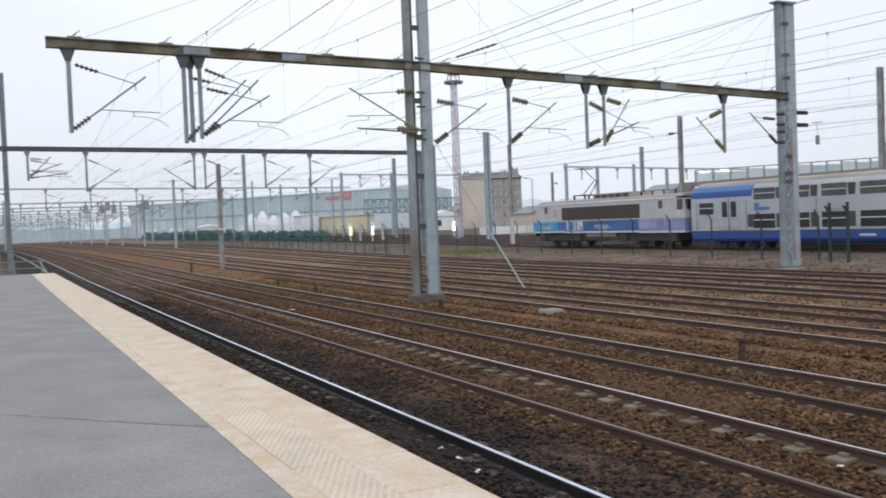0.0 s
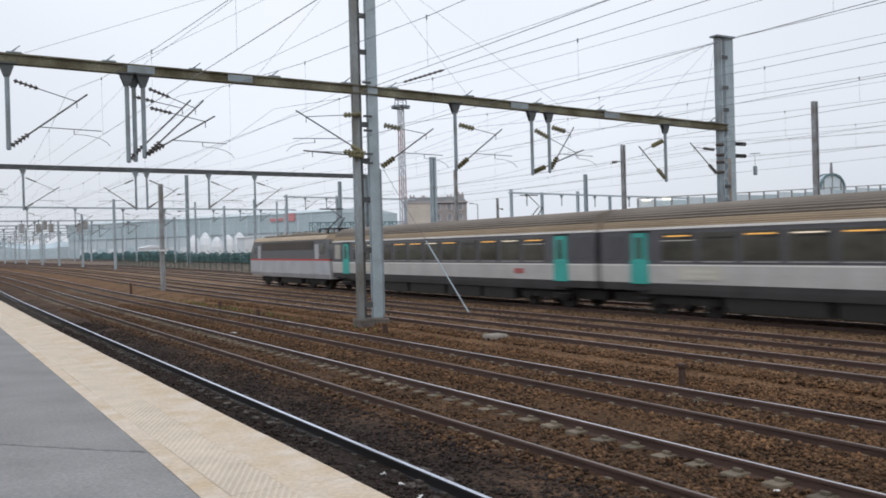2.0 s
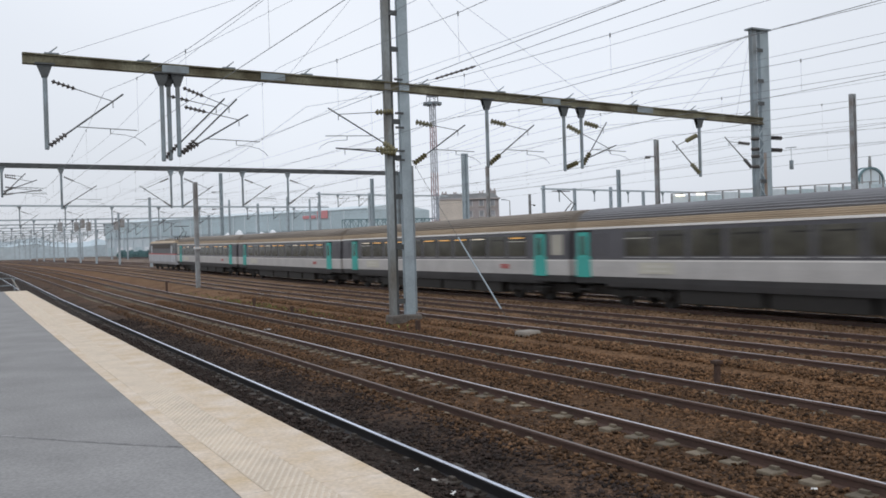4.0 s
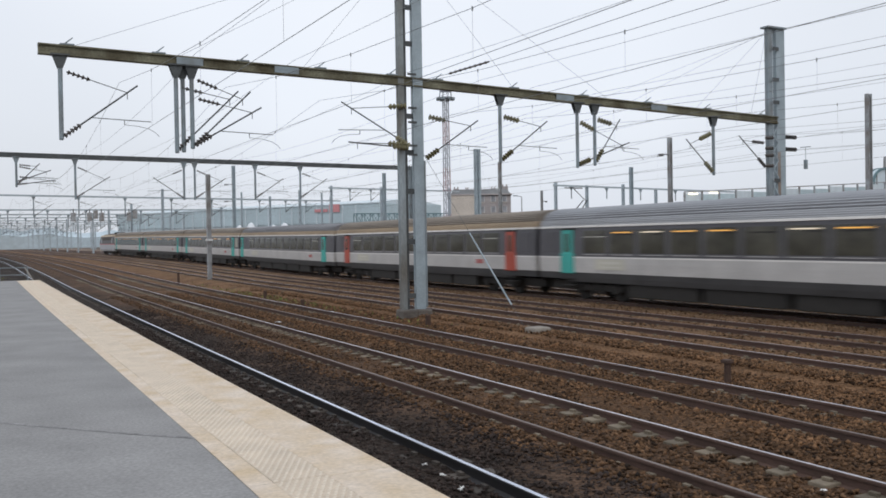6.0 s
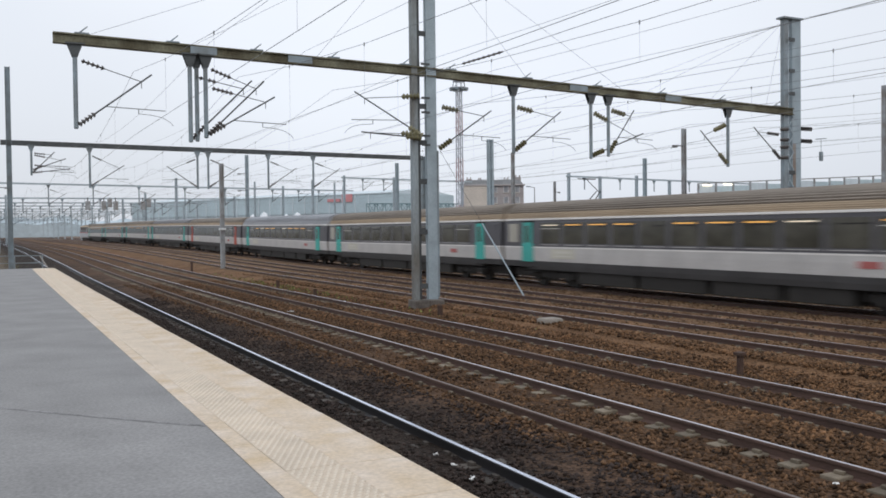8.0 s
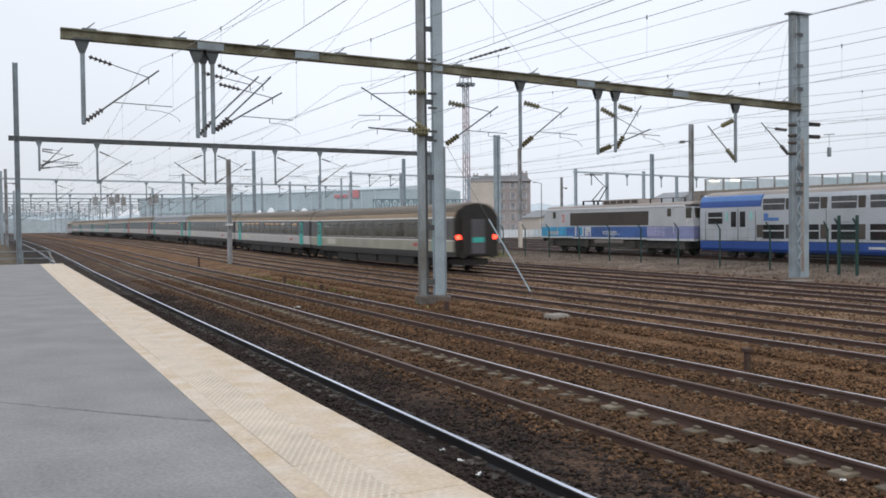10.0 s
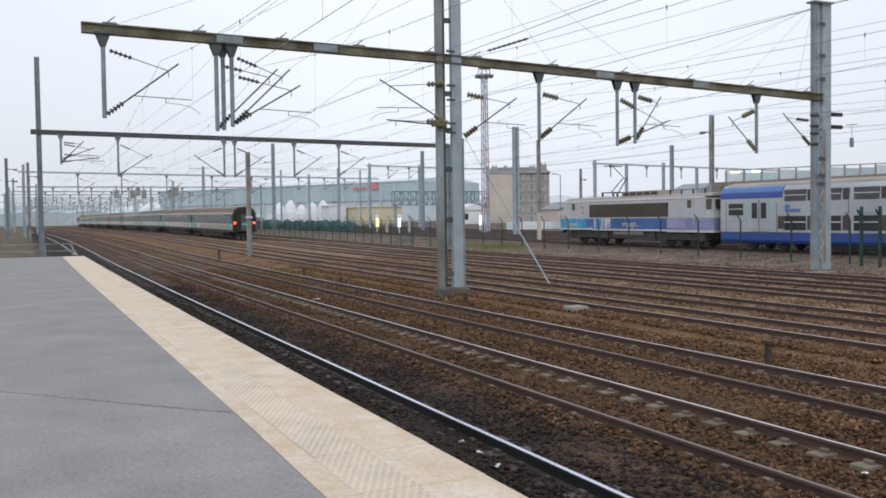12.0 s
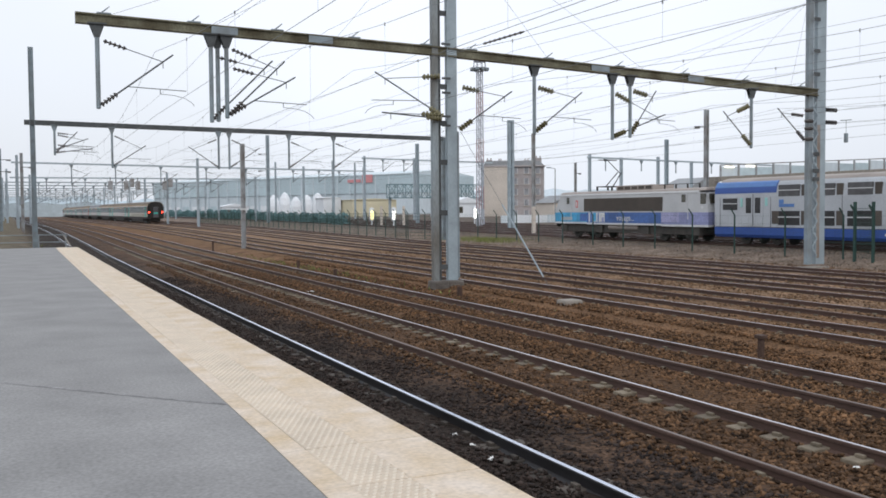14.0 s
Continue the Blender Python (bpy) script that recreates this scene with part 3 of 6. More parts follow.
def main_portal():
    p = thing("overhead_line_portal", "tall twin-column steel portal carrying overhead line brackets", "portal", "overhead line portals", at=None)
    for i, x in enumerate((14.95, 15.58)):
        bm = bmesh.new()
        if i:
            channel(bm, x, PY, -0.1, 14.2, 0.42, 0.20)
        else:
            upright(bm, [(x + a, PY + b) for a, b in ((-0.21, -0.1), (0.04, -0.1), (0.04, -0.065), (-0.175, -0.065), (-0.175, 0.1), (-0.21, 0.1))], -0.1, 14.2)
            # Dark steel puts the channel's inner shade into the web's colour.
            part("web", boxes((x - 0.17, x + 0.21, PY + 0.06, PY + 0.09, -0.1, 14.2)), GALV_DARK, p, "recessed web plate in shade-dark steel")
        part("column", bm, GALV_LIGHT if i else COLUMN_STAINED, p, "blue-grey steel channel column")
        bm = boxes((x - 0.32, x + 0.32, PY - 0.45, PY + 0.30, -0.62, -0.07, 0.06))
        bm.verts.ensure_lookup_table()
        for v in bm.verts:
            v.co += 0.03 * noise.noise_vector(v.co * 3.1)
        part("footing", bm, FOOTING, p, "chipped dark concrete footing")
    part("cover_plate", boxes((15.795, 15.86, PY - 0.12, PY + 0.12, 0.0, 5.7, 0.008)), GALV, p, "bolted side cover plate")
    for z in (0.45, 2.55, 4.5, 6.0, 7.4, 10.2, 11.6):
        part("batten_plate", boxes((14.8, 15.75, PY - 0.06, PY - 0.03, z - 0.10, z + 0.10)), GALV_DARK, p)
    for z in (5.9, 6.25, 7.15, 7.7, 9.0):
        bm = boxes((15.10, 15.44, PY - 0.26, PY - 0.19, z - 0.04, z + 0.04))
        part("clamp", bm, GALV_DARK, p)
    beam_span(p, PY, (2.10, 8.96), (15.35, 8.74))
    beam_span(p, PY, (15.40, 8.73), (35.1, 8.13))

    def zb(x):
        return 8.96 - 0.0166 * (x - 2.1) if x < 15.35 else 8.73 - 0.0305 * (x - 15.4)
    for x, zf in ((2.75, 6.08), (6.41, 5.76), (6.67, 5.81), (6.94, 5.92), (19.34, 5.72), (23.19, 5.6), (24.11, 5.72), (30.97, 5.42)):
        drop_tube(p, x, PY + (0.16 if 6.5 < x < 6.8 else 0), zb(x), zf)
    cantilever(p, PY, 2.75, 6.12, 8.33, (5.15, 7.96), dark=True)
    cantilever(p, PY, 6.94, 5.95, 8.35, (9.0, 7.98), dark=True, reg=False)
    cantilever(p, PY - 0.1, 6.94, 5.98, 7.65, (9.36, 7.43), dark=True)
    cantilever(p, PY + 0.15, 6.41, 5.8, 8.05, (8.6, 8.0), reg=False, dark=True)
    cantilever(p, PY - 0.22, 15.2, 6.20, 7.78, (12.35, 7.78), reg=True, fat=True)
    cantilever(p, PY - 0.25, 15.15, 6.15, 6.3, (12.6, 6.30), reg=False, fat=True)
    cantilever(p, PY, 15.89, 5.75, 7.45, (18.3, 7.38), fat=True)
    cantilever(p, PY, 19.34, 5.78, 7.62, (21.65, 7.5), fat=True)
    cantilever(p, PY, 23.19, 5.7, 7.6, (26.0, 6.75), fat=True, reg=False)
    cantilever(p, PY, 24.11, 5.8, 7.72, (25.5, 7.75), fat=True)
    cantilever(p, PY, 30.97, 5.5, 7.4, (29.3, 7.02), fat=True, reg=False)
    # lattice mast at the far side of the group
    for x, w in ((34.73, 0.30), (35.42, 0.58)):
        bm = bmesh.new()
        channel(bm, x, PY + 0.1, -0.1, 12.6, w, 0.22)
        part("column", bm, GALV if x < 35 else GALV_LIGHT, p, "blue-grey steel channel column")
        part("footing", boxes((x - 0.33, x + 0.33, PY - 0.3, PY + 0.5, -0.4, -0.22, 0.03)), CONCRETE, p, "concrete footing")
    z, k = 0.3, 0
    while z < 8.0:
        a, b = (34.84, 35.16) if k % 2 else (35.16, 34.84)
        bm = bmesh.new()
        bar(bm, (a, PY - 0.06, z), (b, PY - 0.06, z + 0.42), 0.02, 0.06)
        part("lacing_bar", bm, GALV_LIGHT, p)
        z, k = z + 0.42, k + 1
    part("rust_stain", boxes((35.16, 35.36, PY - 0.018, PY - 0.0125, 0.2, 6.6)), COLUMN_RUSTY, p, "streak of brown rust on the column")
    for z in (4.0, 4.4, 5.2, 9.0, 10.1, 11.6):
        part("batten_plate", boxes((34.8, 35.2, PY - 0.12, PY - 0.09, z - 0.09, z + 0.09)), GALV_DARK, p)
    for z in (5.9, 6.4, 6.75, 7.25):
        bm = bmesh.new()
        discs(bm, (34.62, PY - 0.2, z), (34.12, PY - 0.2, z - 0.02), 4, 0.095)
        part("insulator", bm, INSUL_DK, p, "ribbed dark insulator")
    for z in (6.75, 7.35):
        bm = bmesh.new()
        discs(bm, (35.72, PY, z), (36.5, PY, z), 5, 0.11)
        part("insulator", bm, INSUL_DK, p, "ribbed dark insulator")
    cantilever(p, PY, 34.4, 5.8, 7.0, (32.6, 7.3), dark=True, reg=False)
    part("cap_plate", boxes((34.45, 35.75, PY - 0.15, PY + 0.35, 12.6, 12.68)), GALV, p)
    for ob in p.children_recursive:
        ob.data.transform(NEAR)
    return p


main_portal()


def portal(y, masts, beam, tubes, label, top=None):
    """A plainer portal farther along the line."""
    p = thing("overhead_line_portal", label, "portal", "overhead line portals")
    for x, z0, z1 in masts:
        bm = bmesh.new()
        h_column(bm, x, y, z0, z1, 0.36, 0.36)
        # beyond 100 m the steel takes the colour paled for haze
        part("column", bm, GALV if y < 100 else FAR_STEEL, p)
    (xa, za), (xb, zb) = beam
    bm = bmesh.new()
    bar(bm, (xa, y, za), (xb, y, zb), 0.26, 0.36 if y < 100 else 0.24)
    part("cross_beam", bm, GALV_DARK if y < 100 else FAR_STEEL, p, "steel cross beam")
    for x, zf, tip in tubes:
        z = za + (zb - za) * (x - xa) / (xb - xa)
        drop_tube(p, x, y, z, zf, 0.085)
        if tip:
            cantilever(p, y, x, zf + 0.1, z - 0.7, (x + tip, zf + 1.75), thick=1.2, dark=True, reg=y < 100)
    return p


long_portal = portal(74, [(1.75, 0.0, 14.9), (35.4, -0.1, 9.2)], ((1.2, 9.36), (35.4, 9.03)),
       [(3.25, 7.0, 1.6), (7.3, 6.1, 2.5), (15.4, 6.1, -2.4), (16.25, 6.1, 2.5), (21.2, 6.15, 2.4), (25.1, 6.2, 2.4)], "long steel portal over several tracks")
for z_low, z_top, tip in ((7.35, 8.5, (5.6, 8.25)), (7.15, 7.75, (5.9, 7.5))):
    cantilever(long_portal, 73.8, 3.25, z_low, z_top, tip, thick=1.2, dark=True)
portal(139, [(1.2, 0, 10.7), (25.72, -0.2, 10.7), (47, -0.2, 10.7)], ((0.5, 9.67), (47.6, 9.08)),
       [(8.2, 6.6, 2.4), (14.1, 6.6, 2.4), (20.4, 6.6, 2.4), (27.0, 6.6, 2.4), (33, 6.6, 2.4)], "steel portal in the middle distance")
for y in (165, 190, 212, 238, 262, 290, 315, 345, 370, 410, 450):
    o = on_line(0, y)
    portal(y, [(o.x + 1.5 - (y % 3), 0, 9 + y % 4), (o.x + 25.42, -0.2, 9.5), (o.x + 42 - y % 4, -0.2, 9)], ((o.x + 0.5 - (y % 3), 8.5), (o.x + 42, 8.5)),
           [(o.x + 6, 6, 2.2), (o.x + 12, 6, 2.2), (o.x + 18, 6, 2.2), (o.x + 27, 6, 2.2), (o.x + 33, 6, 2.2)], "distant steel portal paled for haze")

# ---- wires ----
SUPPORTS = [-14, 30.2, 74, 118, 165, 212, 262, 315, 370]


def wire_run(off, z_c, z_m, label, last=262, r=0.0058, stag=0.2):
    """Contact wire, sagging messenger wire and droppers along one track."""
    w = thing("overhead_wire", label, "overhead wire", "overhead wires")
    low, high = [], []
    dro = bmesh.new()
    for i, (a, b) in enumerate(zip(SUPPORTS, SUPPORTS[1:])):
        if b > last:
            break
        oa, ob = off + stag * (-1) ** i, off - stag * (-1) ** i
        n = 8
        for k in range(n + 1):
            if k == 0 and i:
                continue
            q = k / n
            o, s = oa + (ob - oa) * q, a + (b - a) * q
            low.append(on_line(o, s, z_c))
            high.append(on_line(o, s, z_m - 4 * (z_m - z_c) * 0.62 * q * (1 - q)))
            if b < 130 and 0 < k < n:
                p = high[-1]
                tube(dro, p, (p.x, p.y, z_c), r * 0.45, seg=4)
                tube(dro, (p.x, p.y, p.z - 0.05), (p.x, p.y, p.z + 0.03), r * 2.6, seg=5)
    con, mes = bmesh.new(), bmesh.new()
    wire(con, low, r)
    wire(mes, high, r)
    part("contact_wire", con, WIRE, w)
    part("messenger_wire", mes, WIRE, w)
    part("dropper_wire", dro, WIRE, w, kind="stuff")


for off, zc, zm in zip(TRACKS, (5.75, 5.75, 5.75, 5.7, 5.7, 5.7, 5.5, 5.45), (7.75, 7.8, 7.55, 7.3, 7.3, 7.3, 7.0, 7.0)):
    wire_run(off, zc, zm, "copper contact wire hung from a sagging messenger wire")


def feeder(points, r, label):
    f = thing("feeder_cable", label, "cable", "feeder cables")
    bm = bmesh.new()
    run = []
    for i, (a, b) in enumerate(zip(points, points[1:])):
        a, b = Vector(a), Vector(b)
        n = 10
        sag = 0.010 * (b - a).length
        run += [a.lerp(b, k / n) - Vector((0, 0, 4 * sag * (k / n) * (1 - k / n))) for k in range(1 if i else 0, n + 1)]
    wire(bm, run, r)
    part("cable", bm, WIRE, f)
    return f


for x, z in ((15.2, 9.1), (10.6, 9.2), (7.1, 9.2), (18.4, 9.0), (21.2, 8.95), (24.5, 8.9), (28.0, 8.75), (31.0, 8.6), (36.4, 7.35), (36.4, 6.75), (33.8, 7.3), (33.8, 6.5), (35.0, 12.5)):
    feeder([(x - 0.6, -45, z + 0.1), near(x, PY, z), on_line(x + 0.2, 74, min(z, 9.6) + 0.2), on_line(x, 118, 8.9), on_line(x, 165, 8.9)], 0.0058, "bare feeder cable strung from portal to portal")


def guy():
    """A guy from the main mast to its ground anchor, with a pale guard sleeve."""
    g = thing("guy_wire", "mast guy wire with pale guard sleeve and concrete anchor slab", "guy wire")
    a, b = Vector((14.60, 22.70, -0.1)), near(15.75, 31.6, 5.9)
    bm = bmesh.new()
    tube(bm, a, b, 0.007, seg=6)
    part("wire", bm, GALV_DARK, g)
    bm = bmesh.new()
    tube(bm, a.lerp(b, 0.12), a.lerp(b, 0.50), 0.024, seg=8)
    part("guard_sleeve", bm, GALV_LIGHT, g, "pale guard sleeve")
    bm = bmesh.new()
    box(bm, 14.56, 15.16, 22.2, 22.75, -0.35, 0.0, 0.06)
    part("anchor_slab", bm, CONCRETE, g, "pale rounded concrete anchor slab")


guy()


def small_things():
    s = thing("rail_stub", "rusty upright stub of rail in the ballast", "stub post")
    bm = bmesh.new()
    box(bm, 12.675, 12.765, 12.72, 12.82, -0.35, 0.26, 0.012)
    box(bm, 12.63, 12.81, 12.69, 12.86, 0.20, 0.27, 0.012)
    part("shaft", bm, RUST, s)
    for x, y, h in ((13.2, 66.0, 0.75), (13.3, 45, 0.35), (13.6, 27.2, 0.3), (12.9, 38.0, 0.3)):
        q = thing("marker_stub", "short rusty marker stub in the ballast", "stub post", "marker stubs")
        part("shaft", boxes((x - 0.07, x + 0.07, y - 0.07, y + 0.07, -0.35, h - 0.2, 0.01)), RUST, q)
    rng = random.Random(5)
    for x, y in ((4.90, 9.95), (4.86, 9.4), (4.80, 8.85), (4.74, 8.75), (8.05, 6.72), (12.3, 33.0), (30.5, 32.8), (31.2, 32.5), (9.3, 30)):
        q = thing("litter", "small scrap of pale paper litter", "litter", "scraps of litter")
        bm = bmesh.new()
        bmesh.ops.create_grid(bm, x_segments=3, y_segments=3, size=0.024 if y < 12 else 0.10)
        for v in bm.verts:
            v.co.z += rng.uniform(0, 0.03)
            v.co.x += rng.uniform(-0.012, 0.012)
        bmesh.ops.solidify(bm, geom=bm.faces[:], thickness=0.003)
        bmesh.ops.translate(bm, vec=(x, y, -0.11), verts=bm.verts)
        part("scrap", bm, WHITE_PAPER, q)
    # handrail and stub fence at the platform's end
    r = thing("end_railing", "grey tubular railing at the platform end", "railing")
    for x in (1.6, 3.1):
        bm = bmesh.new()
        tube(bm, (x, 60.0 if x < 2 else 59.5, -0.2), (x, 60.0 if x < 2 else 59.5, 1.35), 0.035, seg=8)
        part("upright", bm, GALV, r)
    for z in (0.5, 0.9, 1.33):
        bm = bmesh.new()
        tube(bm, (-8, 60.3, z), (1.6, 60.0, z), 0.02, seg=6)
        tube(bm, (1.6, 60.0, z), (3.1, 59.5, z), 0.025, seg=6)
        part("rail", bm, GALV, r)
    bm = bmesh.new()
    tube(bm, (2.95, 58.9, 1.3), (2.9, 51.2, 0.9), 0.035, seg=8)
    part("sloping_rail", bm, CONCRETE, r, "pale sloping ramp kerb")
    w = thing("end_ramp", "brown earth ramp beyond the platform end", "ramp", kind="structure")
    bm = bmesh.new()
    vs = [bm.verts.new(p) for p in ((-9, 50.95, -0.4), (2.75, 50.95, -0.4), (2.75, 50.95, 0.62), (-9, 50.95, 0.62), (-9, 60, -0.4), (2.75, 60, -0.4), (2.75, 60, 0.02), (-9, 60, 0.06))]
    for f in ((0, 1, 2, 3), (7, 6, 5, 4), (0, 4, 5, 1), (1, 5, 6, 2), (2, 6, 7, 3), (3, 7, 4, 0)):
        bm.faces.new([vs[i] for i in f])
    part("slope", bm, EARTH, w)


WHITE_PAPER = mat("white_paper", (0.75, 0.75, 0.74), 0.9, vary=0.05, bump=0)
EARTH = mat("reddish_brown_earth", (0.14, 0.10, 0.075), 0.95, vary=0.25, scale=0.8, fine=12)
small_things()

sec = thing("section_insulator", "dark in-line insulator string in a feeder cable", "insulator")
bm = bmesh.new()
discs(bm, near(15.2, 28.4, 8.48), near(15.18, 25.6, 8.40), 8, 0.05, 0.03)
part("insulator", bm, INSUL_DK, sec)
bm = bmesh.new()
wire(bm, [near(15.3, PY, 8.7), near(15.2, 28.4, 8.48), near(15.18, 25.6, 8.40), near(14.9, 5, 8.1), Vector((14.6, -35, 8.3))], 0.009)
part("cable", bm, WIRE, sec)
for k, x in enumerate((20.6, 24.4, 27.9)):
    st = thing("span_stay", "thin steel stay from the lattice mast top to the beam", "stay wire", "span stays")
    bm = bmesh.new()
    wire(bm, [near(34.5, PY, 12.4), near(x + 5.5, PY, 8.73 - 0.0305 * (x - 9.9) + 0.15)], 0.006)
    part("stay", bm, WIRE, st)
for k, x in enumerate((3.2, 6.6, 11.0, 20.0, 24.8)):
    st = thing("span_stay", "thin steel stay from the twin column to the beam", "stay wire", "span stays")
    bm = bmesh.new()
    zb_ = 8.96 - 0.0166 * (x - 2.1) if x < 15.35 else 8.73 - 0.0305 * (x - 15.4)
    wire(bm, [near(15.2, PY, 14.0), near(x, PY, zb_ + 0.2)], 0.006)
    part("stay", bm, WIRE, st)

# ---- trains ----
COACH_ROOF = mat("ribbed_brown_grey_roof", (0.215, 0.185, 0.155), 0.75, 0.0, vary=0.22, scale=0.5, fine=18, stretch=(1, 0.25, 1))
COACH_ROOF_PALE = mat("ribbed_pale_grey_roof", (0.30, 0.31, 0.33), 0.7, 0.0, vary=0.15, scale=0.5, fine=18, stretch=(1, 0.25, 1))
COACH_ROOF_GREY = mat("ribbed_dark_grey_roof", (0.20, 0.20, 0.21), 0.7, 0.0, vary=0.2, scale=0.5, fine=18, stretch=(1, 0.25, 1))
EAVES = mat("faded_sand_eaves", (0.42, 0.33, 0.235), 0.7, vary=0.15, scale=0.6, fine=20, stretch=(1, 0.3, 1))
EAVES_PALE = mat("pale_grey_eaves", (0.40, 0.41, 0.43), 0.7, vary=0.12, scale=0.6, fine=20, stretch=(1, 0.3, 1))
GUTTER = mat("dirty_white_gutter", (0.76, 0.74, 0.71), 0.6, vary=0.08, fine=20)
BAND = mat("dark_grey_window_band", (0.080, 0.077, 0.086), 0.4, vary=0.15, scale=0.8, fine=15, bump=0.03)
SIDE = mat("light_grey_coach_paint", (0.49, 0.475, 0.46), 0.5, vary=0.10, scale=0.7, fine=15, bump=0.03)
SIDE_OLIVE = mat("olive_grey_coach_paint", (0.34, 0.335, 0.27), 0.55, vary=0.14, scale=0.7, fine=15, bump=0.03)
BAND_OLIVE = mat("dusty_grey_green_band", (0.115, 0.113, 0.095), 0.5, vary=0.15, scale=0.8, fine=15, bump=0.03)
SKIRT = mat("grimy_dark_skirt", (0.055, 0.054, 0.055), 0.75, vary=0.2, scale=1.2, fine=20)
UNDER = mat("black_running_gear", (0.022, 0.020, 0.018), 0.8, vary=0.3, scale=3, fine=30)
TEAL = mat("turquoise_door_paint", (0.045, 0.40, 0.35), 0.5, vary=0.08, fine=15, bump=0.02)
RED_DOOR = mat("orange_red_door_paint", (0.42, 0.07, 0.04), 0.5, vary=0.08, fine=15, bump=0.02)
CREAM = mat("cream_end_panel", (0.42, 0.40, 0.34), 0.5, vary=0.08, fine=15, bump=0.02)
PANE = mat("tinted_window_glass", (0.066, 0.062, 0.048), 0.08, vary=0.3, scale=0.6, fine=3, bump=0)
STRIPE_RED = mat("red_stripe_paint", (0.55, 0.045, 0.035), 0.5, vary=0.06, bump=0)
LOCO_GREY = mat("concrete_grey_loco_paint", (0.45, 0.465, 0.49), 0.55, vary=0.12, scale=0.7, fine=12, bump=0.03)
LOCO_DARK = mat("slate_grey_loco_paint", (0.115, 0.115, 0.118), 0.55, vary=0.14, scale=0.7, fine=12, bump=0.03)
LOUVRE = mat("brown_louvre_steel", (0.075, 0.062, 0.052), 0.7, vary=0.2, scale=0.8, fine=25)
LAMP_ORANGE = glow("orange_saloon_lamp", (1.0, 0.50, 0.11), 0.45)
LAMP_PALE = glow("pale_saloon_lamp", (1.0, 0.85, 0.65), 0.35)
LAMP_RED = glow("red_tail_lamp", (1.0, 0.05, 0.025), 7.0)
MARK_RED = mat("faded_red_mark", (0.42, 0.12, 0.11), 0.6, vary=0.1, bump=0)
ROLL = mat("white_number_paint", (0.6, 0.58, 0.52), 0.6, vary=0.06, bump=0)
YELLOW_BAR = mat("yellow_grey_panel", (0.54, 0.52, 0.44), 0.6, vary=0.06, bump=0)


def mirror(points):
    """A closed profile from its right half, bottom to top."""
    return points + [(-x, z) for x, z in reversed(points) if x > 1e-6]


def ribbed_roof(x_edge, z_edge, z_top, ribs=11, amp=0.016):
    pts = []
    n = ribs * 2
    for i in range(n + 1):
        a = math.pi / 2 * i / n
        r = amp if i % 2 else -amp
        pts.append(((x_edge + r) * math.cos(a) ** 0.8 if i < n else 0.0, z_edge + (z_top - z_edge + r) * math.sin(a) ** 0.9))
    return pts


def bogie(owner, y, axle=1.28, wheel=0.46, material=None):
    material = material or UNDER
    bm = bmesh.new()
    for sx in (-1, 1):
        box(bm, sx * 1.0 - 0.07, sx * 1.0 + 0.07, y - 1.75, y + 1.75, 0.42, 0.70, 0.03)
        for a in (-axle, axle):
            box(bm, sx * 1.02 - 0.11, sx * 1.02 + 0.11, y + a - 0.2, y + a + 0.2, 0.32, 0.68, 0.03)
        tube(bm, (sx * 1.02, y - 0.25, 0.30), (sx * 1.02, y - 0.25, 0.75), 0.12, seg=10)
        tube(bm, (sx * 1.02, y + 0.25, 0.30), (sx * 1.02, y + 0.25, 0.75), 0.12, seg=10)
    box(bm, -1.0, 1.0, y - 0.25, y + 0.25, 0.45, 0.78)
    b = part("bogie", bm, material, owner, "grimy bogie frame")
    for a in (-axle, axle):
        bm = bmesh.new()
        tube(bm, (-0.95, y + a, wheel), (0.95, y + a, wheel), 0.08, seg=8)
        for sx in (-1, 1):
            tube(bm, (sx * 0.68, y + a, wheel), (sx * 0.80, y + a, wheel), wheel, seg=20)
            tube(bm, (sx * 0.64, y + a, wheel), (sx * 0.68, y + a, wheel), wheel + 0.03, seg=20)
        part("wheelset", bm, material, b)


